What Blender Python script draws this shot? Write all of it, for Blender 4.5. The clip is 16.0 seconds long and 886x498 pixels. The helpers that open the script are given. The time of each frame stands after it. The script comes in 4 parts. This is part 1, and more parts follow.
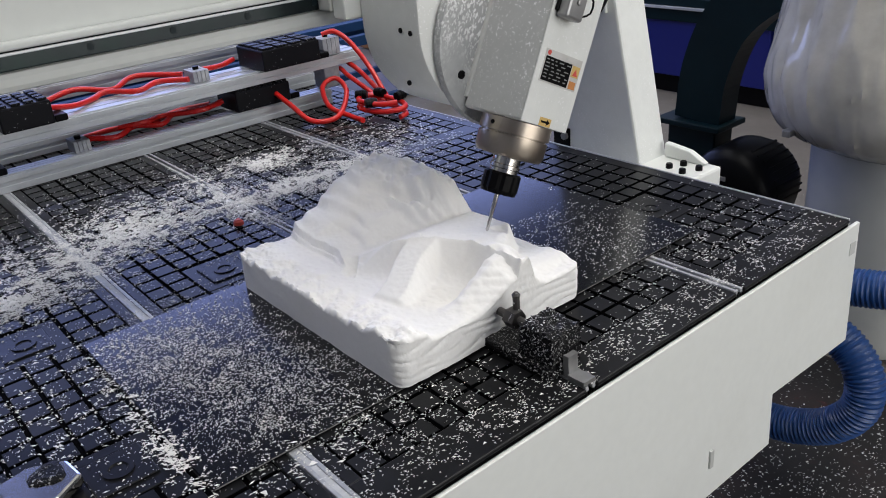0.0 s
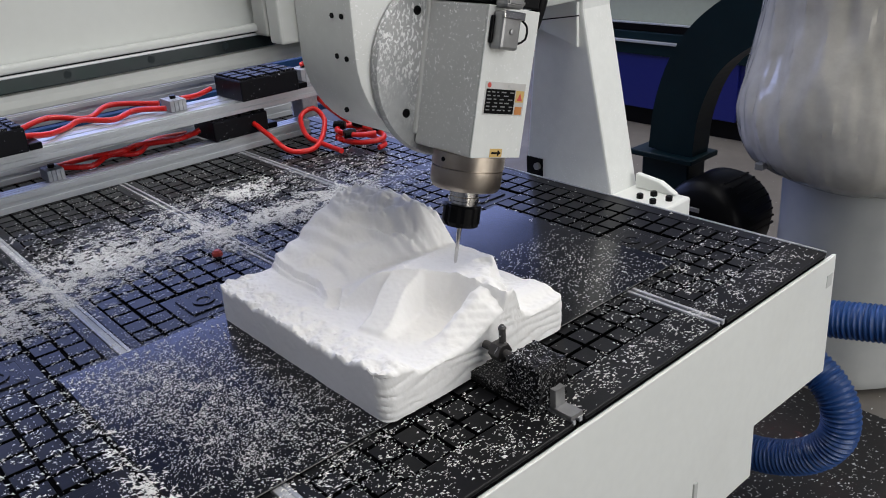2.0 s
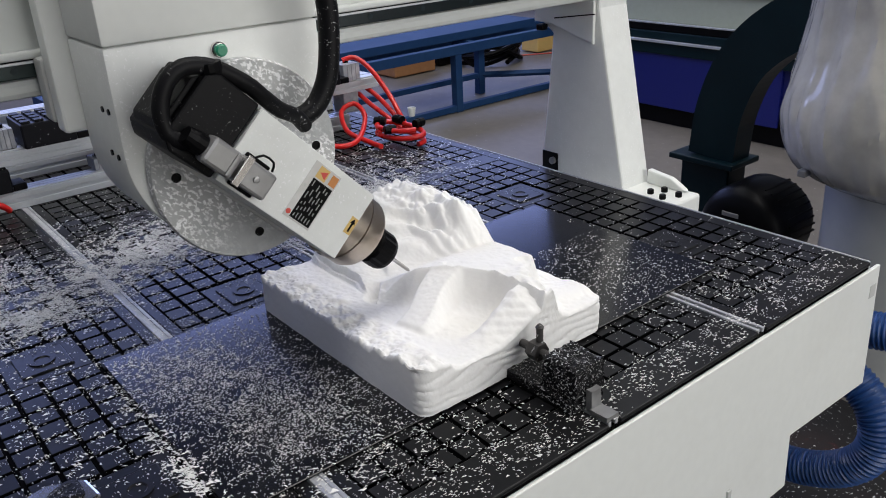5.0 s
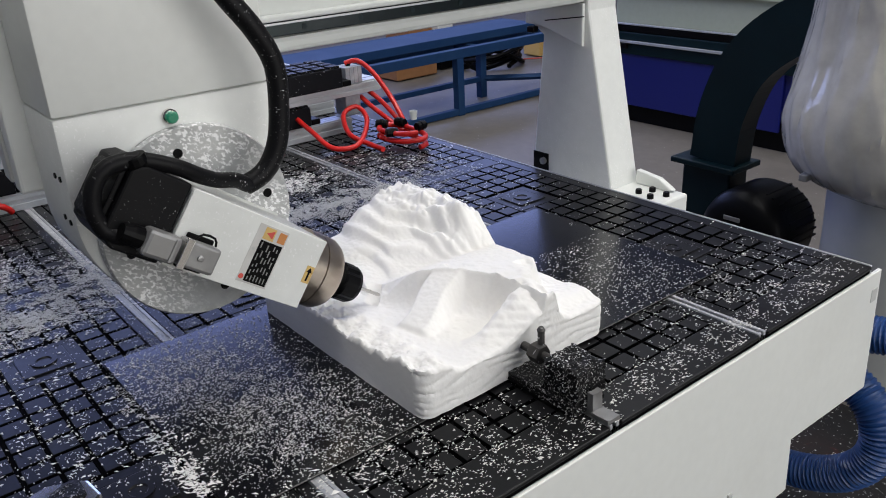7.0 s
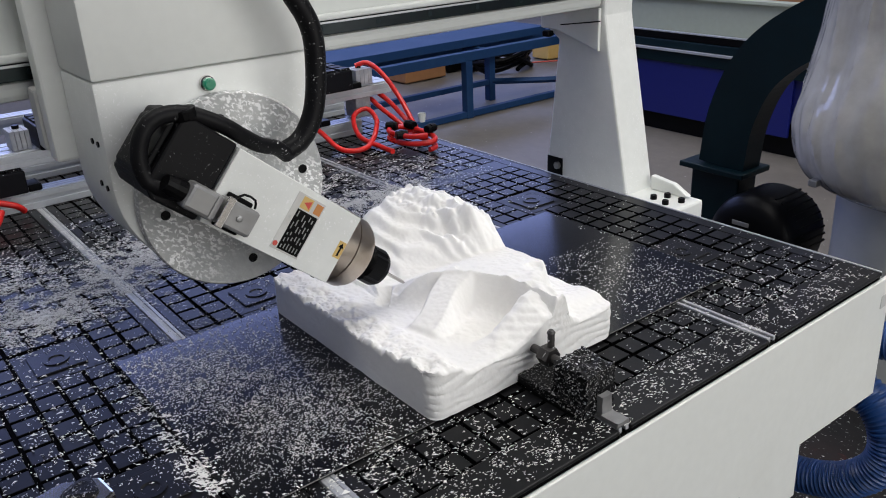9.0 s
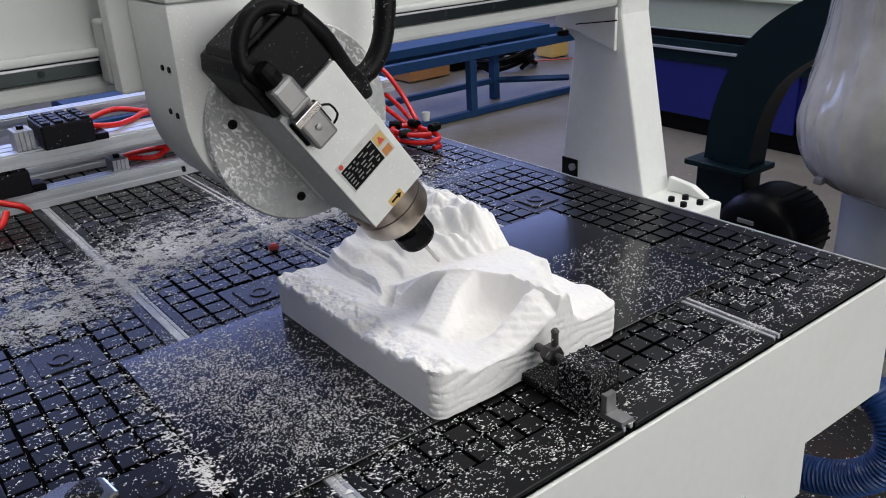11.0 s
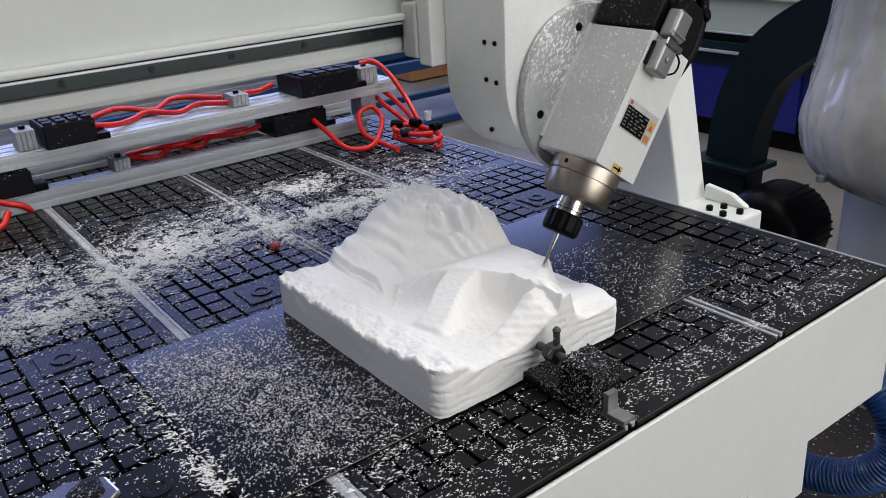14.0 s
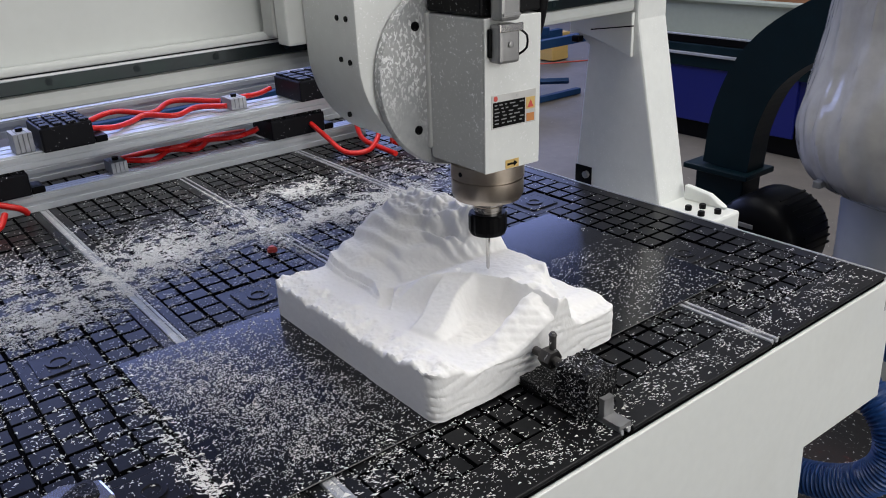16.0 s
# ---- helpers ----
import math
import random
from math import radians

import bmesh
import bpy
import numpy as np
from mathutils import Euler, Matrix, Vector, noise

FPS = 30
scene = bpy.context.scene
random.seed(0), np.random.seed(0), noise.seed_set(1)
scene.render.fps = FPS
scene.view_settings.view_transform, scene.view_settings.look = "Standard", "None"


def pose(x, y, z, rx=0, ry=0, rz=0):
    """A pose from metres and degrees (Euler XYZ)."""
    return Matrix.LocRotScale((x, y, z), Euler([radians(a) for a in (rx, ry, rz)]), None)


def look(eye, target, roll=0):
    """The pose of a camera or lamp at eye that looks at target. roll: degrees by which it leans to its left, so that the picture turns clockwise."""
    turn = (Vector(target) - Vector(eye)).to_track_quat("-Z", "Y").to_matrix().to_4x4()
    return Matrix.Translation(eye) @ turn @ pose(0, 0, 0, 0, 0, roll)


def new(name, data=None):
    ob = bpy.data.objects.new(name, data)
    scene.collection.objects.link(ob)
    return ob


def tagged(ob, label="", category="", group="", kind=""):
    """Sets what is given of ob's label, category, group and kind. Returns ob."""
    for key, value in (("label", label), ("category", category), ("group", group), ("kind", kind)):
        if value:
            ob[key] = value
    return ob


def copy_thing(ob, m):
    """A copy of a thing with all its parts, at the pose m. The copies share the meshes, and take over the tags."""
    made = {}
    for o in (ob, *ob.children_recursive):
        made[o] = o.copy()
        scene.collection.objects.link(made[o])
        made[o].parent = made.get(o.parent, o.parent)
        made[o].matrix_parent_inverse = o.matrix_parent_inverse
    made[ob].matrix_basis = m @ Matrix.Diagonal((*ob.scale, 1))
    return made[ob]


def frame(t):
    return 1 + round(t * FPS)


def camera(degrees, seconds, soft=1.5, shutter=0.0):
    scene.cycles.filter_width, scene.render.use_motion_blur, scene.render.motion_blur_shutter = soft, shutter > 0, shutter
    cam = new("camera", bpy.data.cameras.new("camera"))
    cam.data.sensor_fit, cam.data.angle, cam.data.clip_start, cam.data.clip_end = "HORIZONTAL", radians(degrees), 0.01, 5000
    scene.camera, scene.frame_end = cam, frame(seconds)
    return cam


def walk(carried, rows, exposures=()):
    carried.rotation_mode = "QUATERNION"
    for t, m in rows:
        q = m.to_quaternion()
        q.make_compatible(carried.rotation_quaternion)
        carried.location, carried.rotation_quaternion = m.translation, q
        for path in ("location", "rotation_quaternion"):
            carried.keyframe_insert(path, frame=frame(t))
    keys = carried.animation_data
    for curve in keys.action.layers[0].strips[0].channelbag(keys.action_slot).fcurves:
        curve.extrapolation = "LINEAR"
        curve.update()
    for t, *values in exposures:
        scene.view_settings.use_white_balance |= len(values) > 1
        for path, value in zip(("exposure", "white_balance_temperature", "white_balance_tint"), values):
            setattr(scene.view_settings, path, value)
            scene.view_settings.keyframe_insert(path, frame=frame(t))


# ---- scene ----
cam = camera(56.8, 16.0, 1.0)
PATH = [
    (0, (0.568, -1.339, 0.618), (-0.855, -0.226, -0.241), -5.0),
    (0.5, (0.567, -1.348, 0.62), (-0.857, -0.228, -0.228), -4.7),
    (1, (0.567, -1.346, 0.622), (-0.83, -0.171, -0.196), -4.7),
    (1.5, (0.558, -1.351, 0.624), (-0.837, -0.158, -0.171), -4.3),
    (2, (0.55, -1.35, 0.622), (-0.845, -0.161, -0.178), -3.9),
    (2.5, (0.546, -1.35, 0.621), (-0.849, -0.161, -0.178), -3.7),
    (3, (0.544, -1.351, 0.623), (-0.867, -0.182, -0.179), -3.3),
    (3.5, (0.547, -1.349, 0.62), (-0.86, -0.177, -0.184), -3.7),
    (4, (0.545, -1.355, 0.623), (-0.879, -0.209, -0.188), -3.3),
    (6.5, (0.551, -1.365, 0.624), (-0.902, -0.24, -0.167), -3.1),
    (7, (0.548, -1.365, 0.623), (-0.9, -0.235, -0.169), -2.9),
    (7.5, (0.548, -1.361, 0.623), (-0.9, -0.227, -0.163), -2.6),
    (8, (0.549, -1.367, 0.625), (-0.902, -0.232, -0.153), -2.6),
    (8.5, (0.549, -1.372, 0.623), (-0.909, -0.249, -0.16), -2.6),
    (9, (0.548, -1.373, 0.625), (-0.912, -0.253, -0.161), -2.6),
    (11.5, (0.548, -1.37, 0.624), (-0.92, -0.266, -0.167), -3.1),
    (12, (0.548, -1.37, 0.625), (-0.92, -0.27, -0.172), -3.3),
    (12.5, (0.547, -1.371, 0.622), (-0.922, -0.265, -0.165), -3.1),
    (13, (0.548, -1.369, 0.625), (-0.92, -0.265, -0.167), -3.1),
    (13.5, (0.548, -1.37, 0.621), (-0.92, -0.262, -0.165), -3.2),
    (14, (0.548, -1.369, 0.623), (-0.921, -0.264, -0.166), -3.1),
    (14.5, (0.549, -1.367, 0.623), (-0.919, -0.262, -0.167), -3.0),
    (15, (0.549, -1.37, 0.625), (-0.92, -0.263, -0.161), -3.2),
    (15.5, (0.547, -1.369, 0.623), (-0.921, -0.265, -0.169), -3.0),
    (16, (0.549, -1.368, 0.624), (-0.919, -0.256, -0.157), -2.8),
]
walk(cam, [(t, look(eye, target, roll)) for t, eye, target, roll in PATH])


# ---- world and light: a closed factory hall with skylights and one blue-lit window band ----
FLOOR = -0.85
world = bpy.data.worlds.new("world")
scene.world = world
world.use_nodes = True
sky = world.node_tree.nodes.new("ShaderNodeTexSky")
sky.sky_type = "NISHITA"
sky.sun_disc = False
sky.sun_elevation, sky.sun_rotation = radians(48), radians(140)
world.node_tree.links.new(sky.outputs[0], world.node_tree.nodes["Background"].inputs[0])
world.node_tree.nodes["Background"].inputs[1].default_value = 0.1


def area_lamp(name, eye, target, sx, sy, watts, colour):
    lamp = bpy.data.lights.new(name, "AREA")
    lamp.shape, lamp.size, lamp.size_y, lamp.energy, lamp.color = "RECTANGLE", sx, sy, watts, colour
    ob = new(name, lamp)
    ob.matrix_world = look(eye, target)
    return ob


area_lamp("skylight_lamp", (0.1, 1.2, 4.95), (0.1, 1.2, 0), 1.6, 9, 268, (1, 0.97, 0.93))
area_lamp("skylight_lamp", (-4.2, 1.2, 4.95), (-4.2, 1.2, 0), 1.6, 9, 150, (0.97, 0.98, 1))
area_lamp("window_lamp", (-8.9, 2.35, 3.1), (0, 2.35, 2.2), 13.6, 2.9, 447, (0.37, 0.45, 1))
# Added fill from behind the camera that brightens the faces towards +X.
area_lamp("front_fill_lamp", (4.45, 0.6, 1.3), (0, 0.6, 0.3), 4.6, 3.8, 160, (1, 0.97, 0.93))
scene.view_settings.exposure = 0.0

# ---- materials ----


def material(name, base, rough=0.5, metal=0.0, grain=0.12, scale=30.0, bump=0.05, stain=None, stain_amount=0.0, stain_scale=6.0, coat=0.0, spec=0.5):
    """A surface with fine grain, larger stains and relief."""
    mat = bpy.data.materials.new(name)
    mat.use_nodes = True
    t = mat.node_tree
    b = t.nodes["Principled BSDF"]
    b.inputs["Roughness"].default_value, b.inputs["Metallic"].default_value = rough, metal
    b.inputs["Coat Weight"].default_value = coat
    b.inputs["Specular IOR Level"].default_value = spec
    co = t.nodes.new("ShaderNodeTexCoord")
    n1, n2 = t.nodes.new("ShaderNodeTexNoise"), t.nodes.new("ShaderNodeTexNoise")
    n1.inputs["Scale"].default_value, n1.inputs["Detail"].default_value = scale, 6
    n2.inputs["Scale"].default_value, n2.inputs["Detail"].default_value = stain_scale, 8
    for n in (n1, n2):
        t.links.new(co.outputs["Object"], n.inputs["Vector"])
    dark = tuple(c * (1 - grain) for c in base)
    lite = tuple(min(1, c * (1 + grain)) for c in base)
    m1 = t.nodes.new("ShaderNodeMix")
    m1.data_type = "RGBA"
    m1.inputs["A"].default_value, m1.inputs["B"].default_value = (*dark, 1), (*lite, 1)
    t.links.new(n1.outputs["Fac"], m1.inputs["Factor"])
    r = t.nodes.new("ShaderNodeValToRGB")
    r.color_ramp.elements[0].position, r.color_ramp.elements[1].position = 0.48, 0.75
    t.links.new(n2.outputs["Fac"], r.inputs["Fac"])
    mul = t.nodes.new("ShaderNodeMath")
    mul.operation = "MULTIPLY"
    mul.inputs[1].default_value = stain_amount
    t.links.new(r.outputs["Color"], mul.inputs[0])
    m2 = t.nodes.new("ShaderNodeMix")
    m2.data_type = "RGBA"
    m2.inputs["B"].default_value = (*(stain or dark), 1)
    t.links.new(mul.outputs[0], m2.inputs["Factor"])
    t.links.new(m1.outputs["Result"], m2.inputs["A"])
    t.links.new(m2.outputs["Result"], b.inputs["Base Color"])
    mr = t.nodes.new("ShaderNodeMapRange")
    mr.inputs["To Min"].default_value, mr.inputs["To Max"].default_value = max(0, rough - 0.08), min(1, rough + 0.12)
    t.links.new(n2.outputs["Fac"], mr.inputs["Value"])
    t.links.new(mr.outputs["Result"], b.inputs["Roughness"])
    if bump:
        bm = t.nodes.new("ShaderNodeBump")
        bm.inputs["Strength"].default_value, bm.inputs["Distance"].default_value = bump, 0.003
        t.links.new(n1.outputs["Fac"], bm.inputs["Height"])
        t.links.new(bm.outputs["Normal"], b.inputs["Normal"])
    return mat


def add_flecks(mat, colour, scale, low, high, rough=0.9, stretch=(1, 1, 1)):
    """Small clinging chips of dust over a surface: bright flecks where a cell noise is low and a larger noise high."""
    t = mat.node_tree
    b = t.nodes["Principled BSDF"]
    co = t.nodes.new("ShaderNodeTexCoord")
    mp = t.nodes.new("ShaderNodeMapping")
    mp.inputs["Scale"].default_value = stretch
    v = t.nodes.new("ShaderNodeTexNoise")
    v.inputs["Scale"].default_value, v.inputs["Detail"].default_value, v.inputs["Distortion"].default_value = scale, 4, 0.5
    t.links.new(co.outputs["Object"], mp.inputs["Vector"])
    t.links.new(mp.outputs["Vector"], v.inputs["Vector"])
    r = t.nodes.new("ShaderNodeMapRange")
    r.inputs["From Min"].default_value, r.inputs["From Max"].default_value = low, high
    t.links.new(v.outputs["Fac"], r.inputs["Value"])
    big = t.nodes.new("ShaderNodeTexNoise")
    big.inputs["Scale"].default_value = 9
    t.links.new(co.outputs["Object"], big.inputs["Vector"])
    rb = t.nodes.new("ShaderNodeMapRange")
    rb.inputs["From Min"].default_value, rb.inputs["From Max"].default_value = 0.35, 0.6
    t.links.new(big.outputs["Fac"], rb.inputs["Value"])
    mu = t.nodes.new("ShaderNodeMath")
    mu.operation = "MULTIPLY"
    t.links.new(r.outputs["Result"], mu.inputs[0])
    t.links.new(rb.outputs["Result"], mu.inputs[1])
    old = b.inputs["Base Color"].links[0].from_socket
    m = t.nodes.new("ShaderNodeMix")
    m.data_type = "RGBA"
    m.inputs["B"].default_value = (*colour, 1)
    t.links.new(mu.outputs[0], m.inputs["Factor"])
    t.links.new(old, m.inputs["A"])
    t.links.new(m.outputs["Result"], b.inputs["Base Color"])
    return mat


WHITE_PAINT = material("white_paint", (0.77, 0.785, 0.755), 0.38, 0, 0.04, 60, 0.03, (0.5, 0.49, 0.45), 0.22, 3.5)
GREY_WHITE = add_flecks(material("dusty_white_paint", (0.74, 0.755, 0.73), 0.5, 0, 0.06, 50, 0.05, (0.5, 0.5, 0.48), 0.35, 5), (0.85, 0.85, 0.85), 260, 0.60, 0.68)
# Greyer copy of the white paint: the beam's shade is put into its colour.
BEAM_SHADED = material("shaded_beam_white", (0.56, 0.58, 0.56), 0.36, 0, 0.04, 60, 0.03, (0.46, 0.47, 0.45), 0.4, 3)
# Spindle sides: dusty grey, darkened in colour for the shade on them.
SPINDLE_SHADED = add_flecks(material("dusty_shaded_spindle", (0.44, 0.45, 0.44), 0.42, 0, 0.06, 80, 0.04, (0.60, 0.60, 0.59), 0.4, 7), (0.85, 0.85, 0.85), 260, 0.61, 0.67)
GREY_PAINT = material("grey_paint", (0.50, 0.51, 0.49), 0.42, 0, 0.05, 80, 0.03, (0.68, 0.68, 0.66), 0.4, 7)
DISC = add_flecks(material("dusty_grey_steel", (0.36, 0.37, 0.37), 0.55, 0.1, 0.2, 70, 0.4, (0.55, 0.55, 0.54), 0.8, 9), (0.88, 0.88, 0.88), 230, 0.50, 0.60, stretch=(1, 1, 0.7))
FOAM = material("foam", (0.86, 0.85, 0.83), 0.85, 0, 0.03, 160, 0.14, (0.80, 0.77, 0.70), 0.3, 9)
BLACK_BOARD = material("black_board", (0.008, 0.008, 0.009), 0.30, 0, 0.3, 90, 0.06, (0.020, 0.020, 0.022), 0.7, 6, spec=0.14)
BLACK_SHEET = material("black_sheet", (0.002, 0.002, 0.003), 0.16, 0, 0.2, 120, 0.03, (0.005, 0.005, 0.008), 0.5, 5, spec=0.5)
# Near-black for groove floors and pad sides: the grooves' shade is in this colour.
GROOVE_SHADE = material("groove_shade", (0.0015, 0.0015, 0.002), 0.8, 0, 0.2, 60, 0.05, spec=0.03)
ALU = material("aluminium", (0.50, 0.52, 0.54), 0.42, 0.7, 0.06, 120, 0.03, (0.75, 0.75, 0.76), 0.3, 8)
ALU_DUSTY = material("dusty_aluminium", (0.36, 0.37, 0.39), 0.55, 0.4, 0.2, 120, 0.05, (0.7, 0.7, 0.7), 0.6, 26)
SLOT_DUST = material("dust_packed_slot", (0.42, 0.43, 0.45), 0.75, 0, 0.2, 90, 0.2, (0.65, 0.65, 0.66), 0.7, 30)
STEEL = material("dark_rail_steel", (0.018, 0.024, 0.027), 0.2, 0.5, 0.15, 60, 0.02, (0.012, 0.035, 0.028), 0.6, 14, spec=0.3)
CHROME = material("bright_steel", (0.62, 0.60, 0.57), 0.16, 1.0, 0.06, 60, 0.02)
NOSE = material("worn_spindle_steel", (0.42, 0.36, 0.30), 0.3, 1.0, 0.12, 40, 0.05, (0.6, 0.56, 0.5), 0.5, 20)
BLACK = add_flecks(material("black_plastic", (0.005, 0.005, 0.006), 0.45, 0, 0.2, 90, 0.08, spec=0.13), (0.8, 0.8, 0.8), 300, 0.645, 0.70)
PLAIN_BLACK = material("plain_black", (0.0025, 0.0025, 0.003), 0.36, 0, 0.2, 90, 0.05, spec=0.09)
CLAMP = add_flecks(material("chip_covered_black", (0.004, 0.004, 0.005), 0.5, 0, 0.2, 90, 0.5, spec=0.12), (0.75, 0.75, 0.75), 330, 0.57, 0.63)
# Dirty floor with flecks and red stains, darkened in colour for under-bed shade.
SHADED_FLOOR = add_flecks(material("shaded_dirty_floor", (0.011, 0.010, 0.0095), 0.6, 0, 0.3, 25, 0.3, (0.05, 0.03, 0.025), 0.5, 4, spec=0.3), (0.6, 0.6, 0.58), 90, 0.64, 0.69)
add_flecks(SHADED_FLOOR, (0.09, 0.012, 0.012), 16, 0.64, 0.76)
POD = add_flecks(material("pod_rubber", (0.006, 0.006, 0.008), 0.4, 0, 0.2, 90, 0.05, spec=0.13), (0.8, 0.8, 0.85), 120, 0.68, 0.72)
GREY_METAL = material("grey_cast", (0.28, 0.28, 0.28), 0.35, 0.6, 0.1, 70, 0.05, (0.5, 0.5, 0.5), 0.4, 25)
DARK_METAL = add_flecks(material("dark_dusty_metal", (0.07, 0.066, 0.064), 0.45, 0.5, 0.15, 70, 0.1, (0.16, 0.155, 0.15), 0.5, 25), (0.7, 0.7, 0.7), 130, 0.64, 0.70)
RED = material("red_hose", (0.60, 0.015, 0.012), 0.28, 0, 0.1, 40, 0.02)
BLUE_HOSE = material("blue_hose", (0.012, 0.055, 0.20), 0.38, 0, 0.15, 60, 0.03, (0.05, 0.11, 0.24), 0.3, 12)
BLUE = material("blue_paint", (0.002, 0.006, 0.115), 0.4, 0, 0.1, 40, 0.03)
BENCH = material("bench_blue_paint", (0.008, 0.038, 0.115), 0.6, 0, 0.15, 30, 0.03, (0.02, 0.06, 0.13), 0.5, 5, spec=0.25)
GREEN = material("green_paint", (0.001, 0.009, 0.013), 0.4, 0, 0.12, 30, 0.03, (0.006, 0.024, 0.03), 0.3, 5, spec=0.2)
GUTTER = material("olive_paint", (0.34, 0.37, 0.31), 0.5, 0, 0.08, 30, 0.03)
FILM = material("plastic_wrap", (0.44, 0.425, 0.385), 0.22, 0, 0.25, 16, 1.0, (0.27, 0.26, 0.23), 0.75, 5, 0.6)
DRUM = material("drum_film", (0.36, 0.37, 0.36), 0.35, 0, 0.06, 20, 0.2, (0.55, 0.55, 0.53), 0.5, 4, 0.3)
FLOOR_MAT = add_flecks(material("concrete", (0.15, 0.135, 0.115), 0.5, 0, 0.18, 18, 0.15, (0.08, 0.07, 0.06), 0.7, 1.6), (0.6, 0.6, 0.58), 60, 0.70, 0.75)
WALL = material("hall_wall", (0.20, 0.21, 0.22), 0.7, 0, 0.05, 12, 0.05, (0.4, 0.4, 0.4), 0.3, 1.0)
LABEL = material("label_silver", (0.55, 0.54, 0.52), 0.4, 0.2, 0.05, 90, 0.02, (0.7, 0.7, 0.7), 0.4, 40)
YELLOW = material("yellow_print", (0.62, 0.42, 0.14), 0.5, 0, 0.08, 60, 0.02)
ORANGE = material("orange_print", (0.55, 0.22, 0.06), 0.5, 0, 0.08, 60, 0.02)
REDMARK = material("red_print", (0.6, 0.08, 0.06), 0.5, 0, 0.08, 60, 0.02)
GREEN_LENS = material("green_button", (0.01, 0.22, 0.12), 0.25, 0, 0.05, 60, 0.0)
BROWN = material("brown_box", (0.32, 0.15, 0.06), 0.6, 0, 0.15, 20, 0.05)
TEAL = material("teal_paint", (0.02, 0.22, 0.24), 0.45, 0, 0.1, 20, 0.03)

# ---- mesh helpers ----


def finish(name, bm, mat, parent=None, label="", smooth=False):
    me = bpy.data.meshes.new(name)
    bm.normal_update()
    bm.to_mesh(me)
    bm.free()
    if smooth:
        me.shade_smooth()
        me.set_sharp_from_angle(angle=radians(38))
    me.materials.append(mat)
    ob = new(name, me)
    ob.parent = parent
    if label:
        ob["label"] = label
    return ob


def part(name, bm, mat, parent, label="", smooth=False):
    return finish(name, bm, mat, parent, label, smooth)


def thing(name, at, label, category, group="", kind=""):
    ob = new(name)
    ob.empty_display_size = 0.05
    ob.matrix_basis = at if isinstance(at, Matrix) else Matrix.Translation(at)
    return tagged(ob, label, category, group, kind)


def box(x0, x1, y0, y1, z0, z1, bevel=0.0, m=None, bm=None):
    """A box, its edges rounded by bevel; added to bm if given."""
    out = bmesh.new()
    bmesh.ops.create_cube(out, size=1, matrix=Matrix.Translation(((x0 + x1) / 2, (y0 + y1) / 2, (z0 + z1) / 2)) @ Matrix.Diagonal((x1 - x0, y1 - y0, z1 - z0, 1)))
    if bevel:
        bmesh.ops.bevel(out, geom=out.edges[:], offset=bevel, segments=2, affect="EDGES", profile=0.5)
    if m:
        out.transform(m)
    return merge(bm, out)


def merge(bm, out):
    if bm is None:
        return out
    me = bpy.data.meshes.new("tmp")
    out.to_mesh(me)
    out.free()
    bm.from_mesh(me)
    bpy.data.meshes.remove(me)
    return bm


def lathe(profile, segs=32, axis="Z", m=None, bm=None, wobble=None):
    """A turned shape: profile rows of (radius, height)."""
    out = bmesh.new()
    rings = []
    for r, h in profile:
        ring = []
        for k in range(segs):
            a = 2 * math.pi * k / segs
            rr = r + (wobble(a, h, r) if wobble else 0)
            p = (rr * math.cos(a), rr * math.sin(a), h)
            if axis == "X":
                p = (p[2], p[0], p[1])
            elif axis == "Y":
                p = (p[0], p[2], p[1])
            ring.append(out.verts.new(p))
        rings.append(ring)
    for a, b in zip(rings, rings[1:]):
        for k in range(segs):
            out.faces.new((a[k], a[(k + 1) % segs], b[(k + 1) % segs], b[k]))
    out.faces.new(rings[0][::-1])
    out.faces.new(rings[-1])
    bmesh.ops.recalc_face_normals(out, faces=out.faces[:])
    if m:
        out.transform(m)
    return merge(bm, out)


def curve_points(points, step):
    """A smooth line through points, sampled about every step metres."""
    pts = [Vector(p) for p in points]
    pts = [2 * pts[0] - pts[1]] + pts + [2 * pts[-1] - pts[-2]]
    out = []
    for a, b, c, d in zip(pts, pts[1:], pts[2:], pts[3:]):
        n = max(2, int((c - b).length / step))
        for k in range(n):
            t = k / n
            out.append(0.5 * (2 * b + (c - a) * t + (2 * a - 5 * b + 4 * c - d) * t * t + (3 * b - a - 3 * c + d) * t ** 3))
    out.append(pts[-2])
    return out


def tube(points, radius, step=0.01, segs=10, ridge=0.0, pitch=0.01, bm=None):
    """A hose through points; ridge and pitch give it rings."""
    line = curve_points(points, pitch / 4 if ridge else step)
    out = bmesh.new()
    rings, up = [], Vector((0.13, 0.2, 0.97)).normalized()
    run = 0.0
    for k, p in enumerate(line):
        d = (line[min(k + 1, len(line) - 1)] - line[max(k - 1, 0)]).normalized()
        side = d.cross(up)
        if side.length < 0.05:
            side = d.cross(Vector((1, 0, 0)))
        side.normalize()
        up = side.cross(d).normalized()
        if k:
            run += (p - line[k - 1]).length
        r = radius + (ridge * math.cos(2 * math.pi * run / pitch) if ridge else 0)
        rings.append([out.verts.new(p + r * (math.cos(a) * side + math.sin(a) * up)) for a in (2 * math.pi * i / segs for i in range(segs))])
    for a, b in zip(rings, rings[1:]):
        for i in range(segs):
            out.faces.new((a[i], a[(i + 1) % segs], b[(i + 1) % segs], b[i]))
    out.faces.new(rings[0][::-1])
    out.faces.new(rings[-1])
    bmesh.ops.recalc_face_normals(out, faces=out.faces[:])
    return merge(bm, out)


